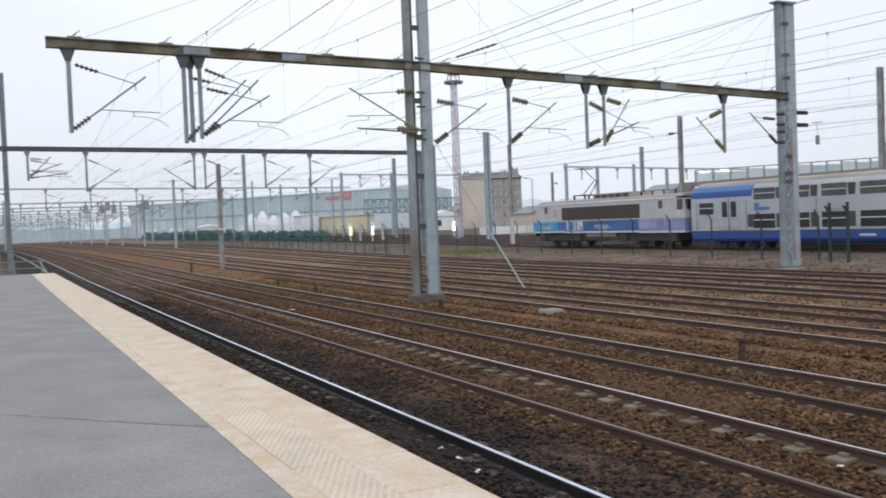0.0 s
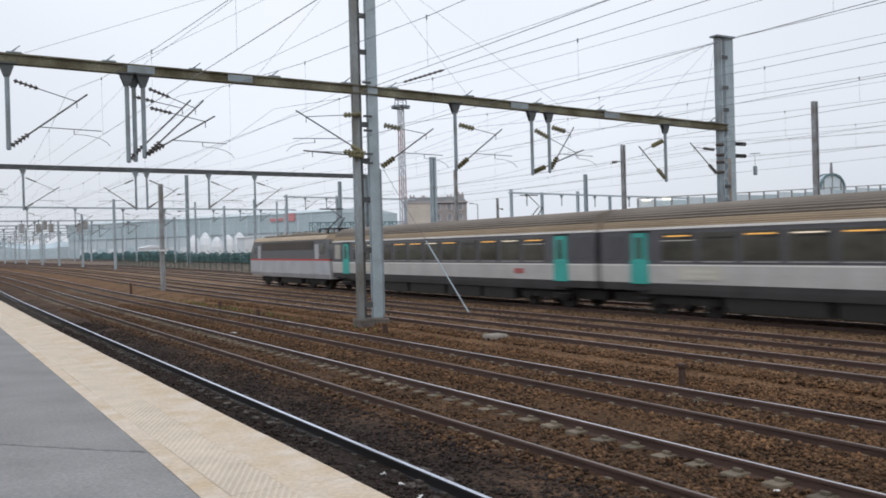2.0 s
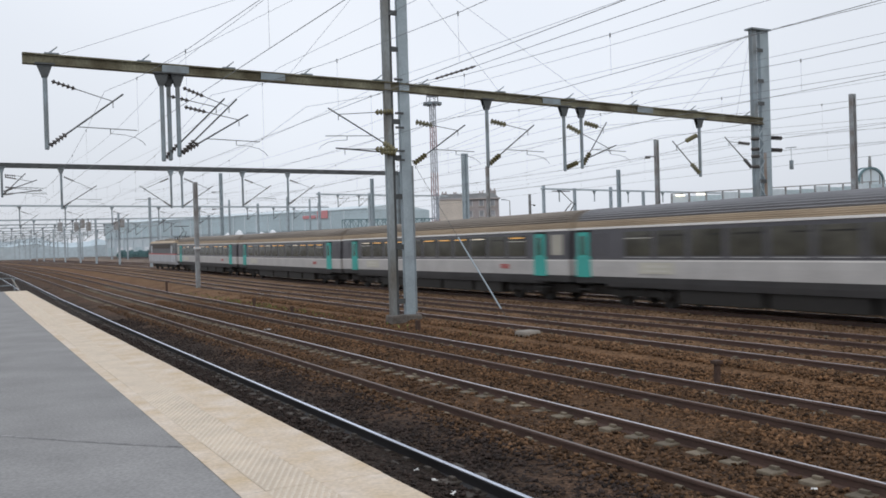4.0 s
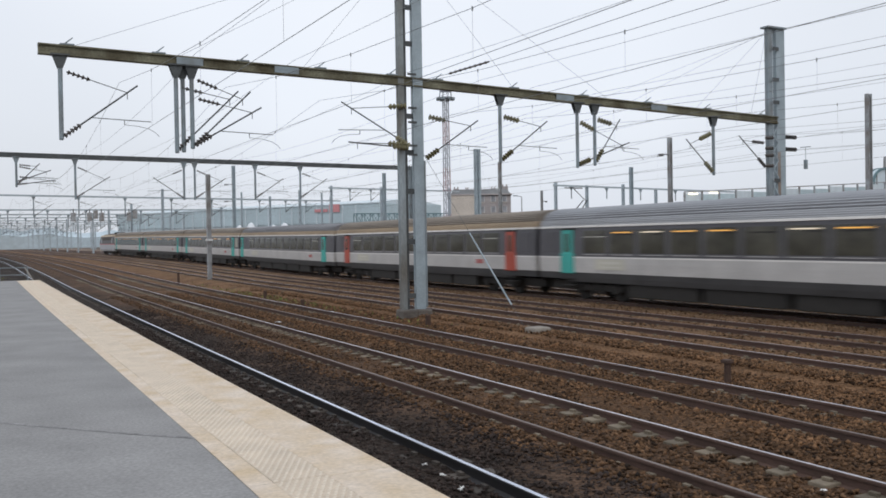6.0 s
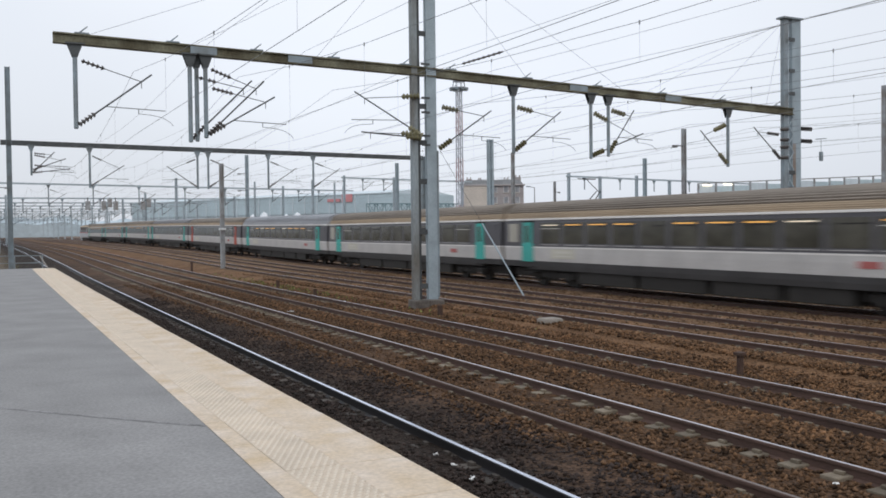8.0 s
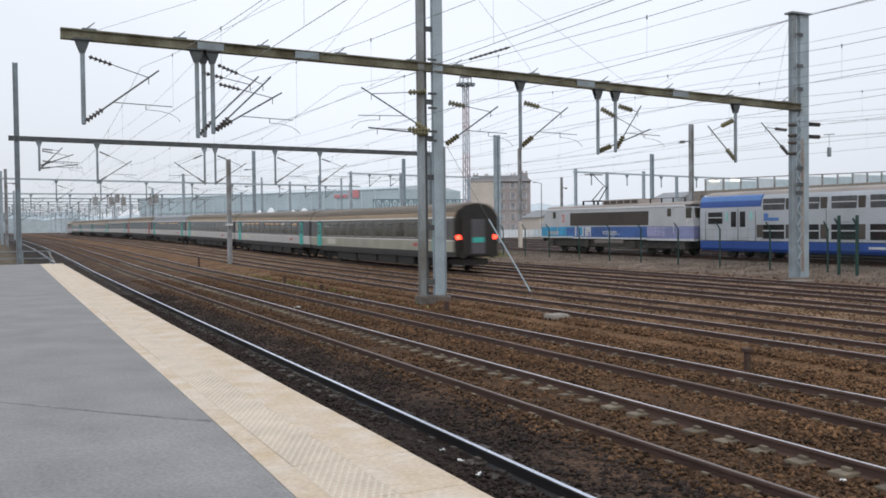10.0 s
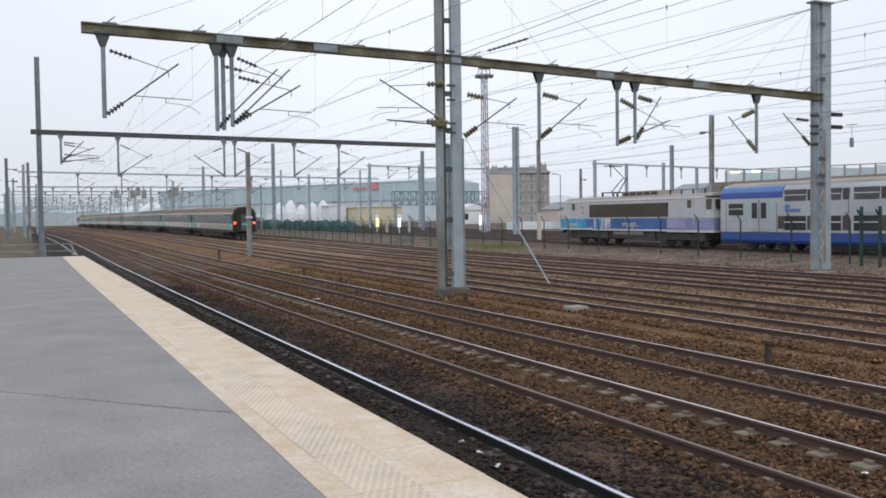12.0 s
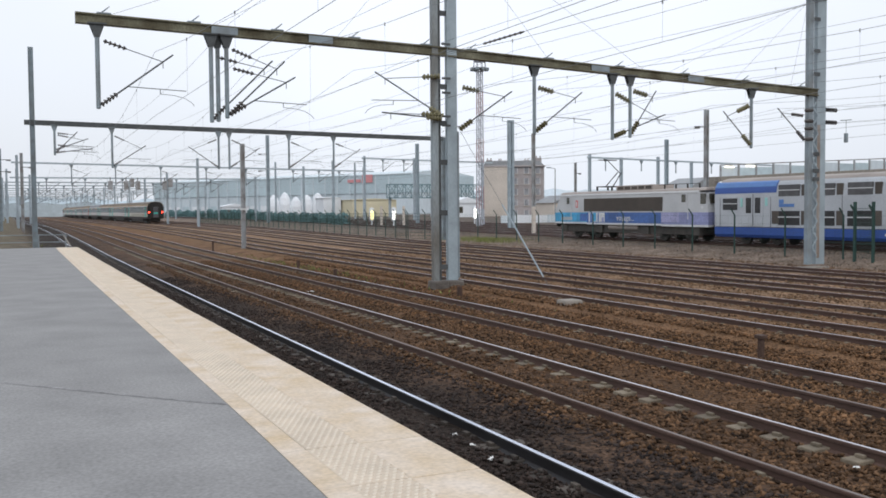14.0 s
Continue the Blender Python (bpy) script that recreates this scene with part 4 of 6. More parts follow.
def coach(door, roof, eaves, tail=False, lamps=0, cream=0, front_door=10.8):
    c = thing("passenger_coach", "grey long-distance passenger coach with dark window band and %s doors" % ("red" if door is RED_DOOR else "turquoise"), "railway coach", "coaches of the passing train")
    h = 12.95
    bm = bmesh.new()
    prism(bm, mirror([(0.0, 0.80), (1.33, 0.80), (1.38, 1.0), (1.41, 1.21)]), -h + 2.0, h - 2.0)
    prism(bm, mirror([(0.0, 0.92), (1.36, 0.92), (1.41, 1.21)]), -h, -h + 2.0)
    prism(bm, mirror([(0.0, 0.92), (1.36, 0.92), (1.41, 1.21)]), h - 2.0, h)
    part("skirt", bm, SKIRT, c, "grimy dark grey skirt")
    bm = bmesh.new()
    prism(bm, mirror([(0.0, 1.21), (1.41, 1.21), (1.425, 1.6), (1.425, 1.84)]), -h, h)
    part("lower_side", bm, SIDE_OLIVE if tail else SIDE, c, "light grey lower side panel")
    bm = bmesh.new()
    prism(bm, mirror([(1.432, 1.84), (1.432, 1.90)]), -h, h)
    part("waist_line", bm, GUTTER, c, "white waist line")
    bm = bmesh.new()
    prism(bm, mirror([(0.0, 1.90), (1.42, 1.90), (1.41, 2.6), (1.38, 3.16)]), -h, h)
    part("window_band", bm, BAND_OLIVE if tail else BAND, c, "dark grey window band")
    bm = bmesh.new()
    prism(bm, mirror([(1.385, 3.16), (1.405, 3.17), (1.395, 3.245), (1.36, 3.25)]), -h, h)
    part("gutter", bm, GUTTER, c, "white gutter stripe")
    bm = bmesh.new()
    prism(bm, mirror([(1.365, 3.25), (1.375, 3.29), (1.345, 3.30), (1.360, 3.36), (1.325, 3.37), (1.335, 3.43), (1.295, 3.44), (1.30, 3.50), (1.27, 3.52)]), -h, h)
    part("roof_edge", bm, eaves, c, "faded roof edge panel")
    bm = bmesh.new()
    prism(bm, mirror(ribbed_roof(1.26, 3.52, 4.06, 9, 0.022)), -h + 0.15, h - 0.15)
    part("roof", bm, roof, c, "ribbed dusty roof")
    for e in (-1, 1):
        bm = bmesh.new()
        a, b = sorted((e * h, e * (h + 0.24)))
        prism(bm, mirror([(0.0, 1.0), (0.95, 1.0), (0.98, 3.2), (0.8, 3.55), (0.0, 3.6)]), a, b)
        part("gangway_bellows", bm, UNDER, c, "black rubber gangway bellows")
        for sx in (-1, 1):
            bm = bmesh.new()
            tube(bm, (sx * 0.9, e * h, 1.05), (sx * 0.9, e * (h + 0.2), 1.05), 0.07, seg=8)
            tube(bm, (sx * 0.9, e * (h + 0.17), 1.05), (sx * 0.9, e * (h + 0.21), 1.05), 0.22, seg=12)
            part("buffer", bm, UNDER, c)
    n = 11
    for sx in (-1, 1):
        for i in range(n):
            y = -8.9 + 17.8 * i / (n - 1)
            bm = bmesh.new()
            x0, x1 = sorted((sx * 1.395, sx * 1.428))
            box(bm, x0, x1, y - 0.76, y + 0.76, 2.06, 3.02, 0.01)
            w = part("window", bm, PANE, c, "tinted window pane")
            part("window_rail", boxes((sx * 1.424 - 0.012, sx * 1.424 + 0.012, y - 0.72, y + 0.72, 1.985, 2.01)), SIDE, w, "pale lower window rail")
            part("vent_gap", boxes((sx * 1.427 - 0.006, sx * 1.427 + 0.006, y - 0.72, y - 0.05 + 0.5 * (i % 2), 2.80, 2.85)), UNDER, w, "dark gap of the tilting upper pane")
            if i in (0, n - 1):
                part("blind_rail", boxes((sx * 1.427 - 0.006, sx * 1.427 + 0.006, y - 0.74, y + 0.74, 2.735, 2.765)), ROLL, w, "pale rail across the window")
            if lamps and (i * 7 + lamps) % 5 < 4:
                lit = LAMP_ORANGE if (i + lamps) % 4 else LAMP_PALE
                part("saloon_lamp", boxes((sx * 1.426 - 0.006, sx * 1.426 + 0.006, y - 0.58, y + 0.58, 2.89, 2.935)), lit, w, "glowing saloon lamp behind glass")
        for e in (-1, 1):
            y = e * (front_door if e > 0 else 10.8)
            bm = bmesh.new()
            box(bm, sx * 1.41 - 0.05, sx * 1.41 + 0.05, y - 0.38, y + 0.38, 2.0, 3.06, 0.02)
            box(bm, sx * 1.41 - 0.06, sx * 1.41 + 0.06, y - 0.46, y + 0.46, 1.16, 2.04, 0.02)
            y0_door = y
            d = part("door", bm, door, c, "painted folding entrance door")
            part("door_window", boxes((sx * 1.462 - 0.006, sx * 1.462 + 0.006, y - 0.15, y + 0.15, 2.1, 2.9, 0.004)), PANE, d, "narrow door window")
            y = e * (12.1 if front_door < 12 or e < 0 else 11.2)
            part("door_lintel", boxes((sx * 1.405 - 0.05, sx * 1.405 + 0.05, y0_door - 0.44, y0_door + 0.44, 3.062, 3.15, 0.01)), UNDER, c, "black lintel over the door")
            part("end_panel", boxes((sx * 1.412 - 0.02, sx * 1.412 + 0.02, y - 0.42, y + 0.42, 2.1, 3.0, 0.01)), CREAM if e == cream else BAND, c, "end panel beside the door")
            for z in (0.62, 0.90):
                part("step", boxes((sx * 1.3 - 0.15, sx * 1.3 + 0.15, y0_door - 0.45, y0_door + 0.45, z, z + 0.045)), UNDER, c)
        plate = part("number_panel", boxes((sx * 1.429 - 0.006, sx * 1.429 + 0.006, -sx * 7.9 - 0.95, -sx * 7.9 + 0.95, 1.36, 1.80)), YELLOW_BAR, c, "paler panel with faded numbers")
        for z0, z1 in ((1.44, 1.50), (1.60, 1.70)):
            part("number_bar", boxes((sx * 1.434 - 0.006, sx * 1.434 + 0.006, -sx * 7.9 - 0.7, -sx * 7.9 + 0.6, z0, z1)), ROLL, plate, "bar of unreadable numbers")
        part("operator_mark", boxes((sx * 1.43 - 0.006, sx * 1.43 + 0.006, sx * 7.8 - 0.38, sx * 7.8 + 0.38, 1.46, 1.68, 0.004)), MARK_RED, c, "plain red mark")
    # Black boxes, deepened and nearly unbroken, stand in for shade beneath the coach.
    part("underframe", boxes((-0.85, 0.85, -h + 0.1, h - 0.1, 0.42, 0.80, 0.03)), UNDER, c, "black underframe closing the shaded gaps")
    for y0, y1 in ((-7.1, -4.6), (-4.3, -1.2), (-0.9, 2.8), (3.1, 7.0)):
        part("underfloor_box", boxes((-1.25, 1.25, y0, y1, 0.26, 0.80, 0.04)), UNDER, c, "dark equipment box deepened to stand for underfloor shade")
    bogie(c, -9.2)
    bogie(c, 9.2)
    if tail:
        for sx in (-1, 1):
            bm = bmesh.new()
            tube(bm, (sx * 1.12, -h - 0.06, 2.06), (sx * 1.12, -h, 2.06), 0.14, seg=14)
            part("tail_lamp", bm, LAMP_RED, c, "glowing red tail lamp")
        part("end_wall", boxes((-1.38, 1.38, -h - 0.03, -h - 0.004, 0.95, 3.2, 0.01)), UNDER, c, "black end wall")
        bm = bmesh.new()
        prism(bm, mirror([(1.36, 3.2), (1.2, 3.55), (0.7, 3.9), (0.0, 4.02)]), -h - 0.03, -h - 0.004)
        part("end_dome", bm, UNDER, c, "black end dome")
        part("gangway_door", boxes((-0.42, 0.42, -h - 0.27, -h - 0.245, 1.1, 3.1, 0.01)), BAND, c, "dark end door")
        part("door_panel", boxes((-0.36, 0.36, -h - 0.285, -h - 0.27, 1.75, 2.05, 0.006)), TEAL, c, "small turquoise panel")
    return c


def pantograph(owner, y, z, lift=1.3, reach=1.5):
    bm = bmesh.new()
    knee = z + 0.35 + lift * 0.5
    for sx in (-0.35, 0.35):
        tube(bm, (sx, y, z + 0.3), (sx * 0.5, y - reach, knee), 0.04, seg=6)
    tube(bm, (0, y - reach, knee), (0, y + 0.2, z + 0.35 + lift), 0.035, seg=6)
    tube(bm, (-0.85, y + 0.2, z + 0.38 + lift), (0.85, y + 0.2, z + 0.38 + lift), 0.04, seg=6)
    for sx in (-0.7, 0.7):
        for a in (-0.8, 0.6):
            tube(bm, (sx, y + a, z), (sx, y + a, z + 0.3), 0.08, seg=8)
    box(bm, -0.75, 0.75, y - 0.9, y + 0.7, z + 0.27, z + 0.34)
    part("pantograph", bm, UNDER, owner, "black pantograph")


def grey_loco():
    c = thing("electric_locomotive", "grey electric locomotive with a thin red waist stripe", "locomotive")
    h = 7.9
    bm = bmesh.new()
    prism(bm, mirror([(0.0, 0.75), (1.30, 0.75), (1.42, 1.05), (1.45, 1.98)]), -h, h)
    part("lower_body", bm, LOCO_GREY, c, "light grey lower body")
    bm = bmesh.new()
    prism(bm, mirror([(1.452, 1.98), (1.456, 2.09)]), -h + 0.01, h - 0.01)
    part("waist_stripe", bm, STRIPE_RED, c, "thin red stripe")
    bm = bmesh.new()
    for (x0, z0, e0), (x1, z1, e1) in (((1.45, 2.09, 0.05), (1.43, 2.75, -0.25)), ((1.43, 2.75, -0.25), (1.38, 3.42, -0.7))):
        vs = []
        for sy in (-1, 1):
            for x, z in ((-x0, z0), (x0, z0), (x1, z1), (-x1, z1)):
                vs.append(bm.verts.new((x, sy * (h + (e0 if z == z0 else e1)), z)))
        for f in ((0, 1, 2, 3), (7, 6, 5, 4), (0, 4, 5, 1), (1, 5, 6, 2), (2, 6, 7, 3), (3, 7, 4, 0)):
            bm.faces.new([vs[i] for i in f])
    part("upper_body", bm, LOCO_DARK, c, "slate grey upper body")
    bm = bmesh.new()
    prism(bm, mirror([(1.40, 3.42), (1.36, 3.52), (1.15, 3.72), (0.0, 3.80)]), -h + 0.7, h - 0.7)
    part("roof", bm, EAVES, c, "sand-coloured roof edge")
    bm = bmesh.new()
    for y0, y1, z in ((-5.8, -3.4, 3.90), (-2.6, 0.2, 3.98), (0.9, 3.2, 3.92), (4.0, 6.2, 3.88)):
        box(bm, -0.9, 0.9, y0, y1, 3.75, z, 0.06)
    for y in np.arange(-6.5, 6.6, 1.3):
        tube(bm, (0.6, y, 3.75), (0.6, y, 4.15), 0.07, seg=6)
    part("roof_gear", bm, CONCRETE, c, "dusty grey roof equipment and insulators")
    for sx in (-1, 1):
        part("louvre_panel", boxes((sx * 1.425 - 0.03, sx * 1.425 + 0.03, -5.1, 5.1, 2.75, 3.32, 0.01)), LOUVRE, c, "dark ventilation louvres")
        for e in (-1, 1):
            part("cab_window", boxes((sx * 1.42 - 0.03, sx * 1.42 + 0.03, e * 6.7 - 0.42, e * 6.7 + 0.42, 2.45, 3.1, 0.01)), PANE, c, "cab side window")
            part("cab_door", boxes((sx * 1.445 - 0.02, sx * 1.445 + 0.02, e * 5.8 - 0.33, e * 5.8 + 0.33, 1.1, 1.97, 0.01), (sx * 1.435 - 0.02, sx * 1.435 + 0.02, e * 5.8 - 0.33, e * 5.8 + 0.33, 2.1, 3.1, 0.01)), LOCO_GREY, c, "cab door")
    for e in (-1, 1):
        for sx in (-1, 1):
            bm = bmesh.new()
            vs = [(sx * 0.12, e * (h - 0.30), 2.72), (sx * 1.25, e * (h - 0.32), 2.72), (sx * 1.2, e * (h - 0.66), 3.3), (sx * 0.12, e * (h - 0.64), 3.3)]
            f = bm.faces.new([bm.verts.new((x, y + e * 0.06, z)) for x, y, z in vs])
            q = bmesh.ops.extrude_face_region(bm, geom=[f])
            bmesh.ops.translate(bm, vec=(0, -e * 0.12, 0), verts=[v for v in q["geom"] if isinstance(v, bmesh.types.BMVert)])
            part("windscreen", bm, PANE, c, "dark windscreen")
            bm = bmesh.new()
            tube(bm, (sx * 0.95, e * (h - 0.1), 1.55), (sx * 0.95, e * (h + 0.06), 1.55), 0.13, seg=12)
            part("headlamp", bm, CREAM, c, "round headlamp")
            bm = bmesh.new()
            tube(bm, (sx * 0.9, e * h, 1.05), (sx * 0.9, e * (h + 0.24), 1.05), 0.08, seg=8)
            tube(bm, (sx * 0.9, e * (h + 0.2), 1.05), (sx * 0.9, e * (h + 0.25), 1.05), 0.24, seg=12)
            part("buffer", bm, UNDER, c)
    bm = boxes((-1.1, 1.1, -2.0, 2.0, 0.3, 0.75, 0.05))
    part("underfloor_box", bm, UNDER, c)
    bogie(c, -4.6, 1.4, 0.6)
    bogie(c, 4.6, 1.4, 0.6)
    pantograph(c, -5.2, 3.85, 1.3)
    return c


COACH_LEN, LOCO_LEN = 25.9, 16.3
TRAIN_OFF = TRACKS[5]
train = [(grey_loco(), LOCO_LEN / 2, 4.9)]
for i in range(9):
    c = coach(RED_DOOR if i == 4 else TEAL, COACH_ROOF_PALE if i == 5 else COACH_ROOF_GREY if i == 3 else COACH_ROOF, EAVES_PALE if i == 5 else EAVES, tail=i == 8,
              lamps=(3, 1, 2, 0, 0, 4, 0, 2, 0)[i], cream=(1, 0, -1, 0, 0, 0, 1, 1, 0)[i], front_door=12.3 if i == 3 else 10.8)
    c.scale = (1, 0.981, 0.95)
    train.append((c, LOCO_LEN + COACH_LEN * (i + 0.5), 9.2))
train[0][0].scale = (1, 1, 0.95)


def train_front(t):
    """How far the front of the train has come along the line."""
    return 12.89 + 28.3 * t + float(np.interp(t, [0, 0.5, 1, 1.5, 2, 3, 4, 6.5, 7, 7.5, 8, 10.5, 11, 11.5, 12, 12.5, 13.5, 14],
                                              [-0.3, -0.2, -0.1, -0.25, -0.5, -1.0, -1.5, -3.25, -3.25, -3.4, -3.5, -2.08, -0.6, 1.1, 2.9, 4.3, 5.9, 6.7]))


def car_pose(s, reach):
    a, b = on_line(TRAIN_OFF, s - reach), on_line(TRAIN_OFF, s + reach)
    d = b - a
    m = (a + b) / 2
    return pose(m.x, m.y, m.z, math.degrees(math.atan2(d.z, math.hypot(d.x, d.y))), 0, -math.degrees(math.atan2(d.x, d.y)))


def motions():
    times = [0.5 * i for i in range(29)]
    for c, back, reach in train:
        walk(c, [(t, car_pose(train_front(t) - back, reach)) for t in times])

# ---- standing trains behind the fence ----
BLUE = mat("bright_blue_train_paint", (0.030, 0.085, 0.32), 0.45, vary=0.10, fine=10, bump=0.02)
SKYBLUE = mat("sky_blue_train_paint", (0.06, 0.34, 0.58), 0.45, vary=0.22, scale=0.6, fine=8, bump=0.02)
MIDBLUE = mat("mid_blue_train_paint", (0.055, 0.13, 0.36), 0.45, vary=0.25, scale=0.5, fine=8, bump=0.02)
LILAC = mat("lilac_train_paint", (0.25, 0.27, 0.46), 0.45, vary=0.18, scale=0.5, fine=8, bump=0.02)
SOFT_LILAC = mat("pale_lilac_train_paint", (0.36, 0.36, 0.56), 0.5, vary=0.2, scale=0.6, fine=8, bump=0.02)
WHITE = mat("off_white_train_paint", (0.62, 0.63, 0.64), 0.5, vary=0.05, fine=10, bump=0.02)
SILVER = mat("silver_grey_train_paint", (0.48, 0.49, 0.50), 0.5, vary=0.09, scale=0.6, fine=12, bump=0.02)
COACH_SILVER = mat("blue_grey_coach_paint", (0.43, 0.455, 0.485), 0.5, vary=0.10, scale=0.6, fine=12, bump=0.02)
# Black running gear lightened for the standing trains to imitate haze.
HAZED_UNDER = mat("haze_paled_running_gear", (0.062, 0.056, 0.050), 0.85, vary=0.3, scale=3, fine=30)
YARD_DARK_PANE = mat("near_black_glass", (0.028, 0.028, 0.030), 0.15, vary=0.3, scale=0.6, fine=3, bump=0)
PALE_TURQUOISE = mat("pale_turquoise_paint", (0.30, 0.58, 0.55), 0.5, vary=0.05, bump=0)
LIGHT_BLUE = mat("light_blue_train_paint", (0.085, 0.20, 0.47), 0.45, vary=0.10, fine=10, bump=0.02)
YARD_PANE = mat("grey_tinted_glass", (0.075, 0.074, 0.078), 0.15, vary=0.3, scale=0.6, fine=3, bump=0)
TAUPE = mat("dusty_taupe_roof", (0.33, 0.29, 0.265), 0.75, vary=0.14, scale=0.5, fine=14)
YARD_X = 42.4
YARD_Z = 0.40


def text_mesh(words, size, depth=0.004):
    cu = bpy.data.curves.new("lettering", "FONT")
    cu.body, cu.size, cu.extrude = words, size, depth
    cu.align_x, cu.align_y = "CENTER", "CENTER"
    ob = new("lettering", cu)
    dg = bpy.context.evaluated_depsgraph_get()
    dg.update()
    me = bpy.data.meshes.new_from_object(ob.evaluated_get(dg))
    bpy.data.objects.remove(ob)
    return me


def yard_loco(y_mid):
    c = thing("electric_locomotive", "light grey and blue electric locomotive standing with pantograph raised", "locomotive", at=pose(YARD_X, y_mid, YARD_Z))
    h = 9.15

    def slab(name, mt, z0, z1, y0, y1, x=1.44, label=""):
        bm = bmesh.new()
        box(bm, -x, x, y0, y1, z0, z1, 0.015)
        return part(name, bm, mt, c, label)
    slab("lower_side", SKYBLUE, 1.22, 1.97, 4.60, h, label="sky blue lower side")
    slab("lower_side", MIDBLUE, 1.18, 1.97, -4.40, 4.58, label="deep blue lower side")
    slab("lower_side", LILAC, 1.14, 1.97, -h, -4.42, label="lilac blue lower side")
    slab("sole_bar", WHITE, 1.09, 1.215, 4.60, h - 0.02, 1.45, "white line along the lower side")
    slab("sole_bar", WHITE, 1.05, 1.175, -4.40, 4.58, 1.45, "white line along the lower side")
    slab("sole_bar", WHITE, 1.0, 1.135, -h + 0.02, -4.42, 1.45, "white line along the lower side")
    bm = bmesh.new()
    vs = []
    for e0, e1, sy in ((0.0, -0.30, -1), (0.0, -0.70, 1)):
        for x, z, e in ((-1.44, 1.98, e0), (1.44, 1.98, e0), (1.40, 3.27, e1), (-1.40, 3.27, e1)):
            vs.append(bm.verts.new((x, sy * (h + e), z)))
    for f in ((0, 1, 2, 3), (7, 6, 5, 4), (0, 4, 5, 1), (1, 5, 6, 2), (2, 6, 7, 3), (3, 7, 4, 0)):
        bm.faces.new([vs[i] for i in f])
    part("upper_body", bm, SILVER, c, "silver grey upper body")
    bm = bmesh.new()
    prism(bm, mirror([(1.42, 3.275), (1.43, 3.30), (1.42, 3.39), (1.36, 3.41)]), -h + 0.9, h - 0.72)
    part("gutter", bm, WHITE, c, "off-white gutter line under the roof")
    bm = bmesh.new()
    prism(bm, mirror([(1.36, 3.415), (1.28, 3.52), (1.05, 3.60), (0.0, 3.66)]), -h + 0.3, h - 0.74)
    part("roof", bm, TAUPE, c, "beige grey roof")
    hatch = part("roof_hatch", boxes((-1.0, 0.9, -3.0, 1.35, 3.60, 3.97, 0.03)), TAUPE, c, "beige roof hatch with framed sides")
    for a in np.arange(-2.9, 1.2, 0.82):
        part("hatch_panel", boxes((-1.02, -0.99, a + 0.06, a + 0.72, 3.67, 3.89, 0.004)), LOUVRE, hatch)
    bm = bmesh.new()
    for y in np.arange(-7.4, -3.4, 1.2):
        tube(bm, (-0.6, y, 3.60), (-0.6, y, 3.91), 0.06, seg=6)
    tube(bm, (-0.6, -7.4, 3.92), (-0.6, -3.2, 3.92), 0.02, seg=5)
    part("roof_gear", bm, UNDER, c, "busbar on roof insulators")
    for sx in (-1, 1):
        p = part("louvre_panel", boxes((sx * 1.43 - 0.02, sx * 1.43 + 0.02, -4.58, 4.96, 2.06, 3.05, 0.008)), LOUVRE, c, "brown louvred side panel")
        for k in range(9):
            z = 2.10 + 0.10 * k
            part("slat", boxes((sx * 1.452 - 0.010, sx * 1.452 + 0.010, -4.54, 4.92, z, z + 0.045)), LOUVRE, p)
        for y in (7.2, -6.77):
            part("side_window", boxes((sx * 1.425 - 0.03, sx * 1.425 + 0.03, y - 0.2, y + 0.2, 2.65, 3.18, 0.01)), PANE, c, "dark side window")
            door = part("cab_door", boxes((sx * 1.425 - 0.018, sx * 1.425 + 0.018, y - 0.36, y + 0.40, 2.0, 3.25, 0.006)), SILVER, c, "grey cab door")
            part("grab_rail", boxes((sx * 1.455 - 0.01, sx * 1.455 + 0.01, y - 0.46, y - 0.42, 1.5, 3.0)), WHITE, door)
        part("cab_window", boxes((sx * 1.41 - 0.03, sx * 1.41 + 0.03, -8.92, -8.40, 2.52, 3.22, 0.01)), PANE, c, "dark cab window")
        mark = part("red_plate", boxes((sx * 1.432 - 0.008, sx * 1.432 + 0.008, 5.82, 6.12, 2.36, 2.92, 0.003)), STRIPE_RED, c, "small red and white plate")
        part("plate_face", boxes((sx * 1.443 - 0.006, sx * 1.443 + 0.006, 5.90, 6.04, 2.44, 2.84)), WHITE, mark)
        part("lettering_panel", boxes((sx * 1.442 - 0.006, sx * 1.442 + 0.006, 2.2, 4.32, 1.24, 1.95, 0.004)), WHITE, c, "white painted letter shapes")
        for a, b, z0, z1, mt in ((3.85, 4.1, 1.24, 1.92, MIDBLUE), (3.3, 3.7, 1.3, 1.94, SKYBLUE), (2.95, 3.1, 1.26, 1.9, MIDBLUE), (2.3, 2.55, 1.24, 1.6, LILAC)):
            part("letter_shape", boxes((sx * 1.450 - 0.006, sx * 1.450 + 0.006, a, b, z0, z1)), mt, c)
        part("blue_sweep", boxes((sx * 1.441 - 0.004, sx * 1.441 + 0.004, 4.6, 5.5, 1.3, 1.9)), MIDBLUE, c, "darker blue painted sweep")
        part("pale_sweep", boxes((sx * 1.441 - 0.004, sx * 1.441 + 0.004, 6.6, 8.2, 1.35, 1.62)), FAR_STEEL, c, "pale painted sweep")
        part("lilac_sweep", boxes((sx * 1.441 - 0.004, sx * 1.441 + 0.004, -6.3, -4.45, 1.3, 1.95)), SOFT_LILAC, c, "paler lilac painted sweep")
        bm = bmesh.new()
        tube(bm, (sx * 1.36, -8.6, 2.30), (sx * 1.46, -8.6, 2.30), 0.10, seg=10)
        # White paint on the housing stands for the headlight's glint.
        part("head_light", bm, WHITE, c, "lamp housing in white for its glint")
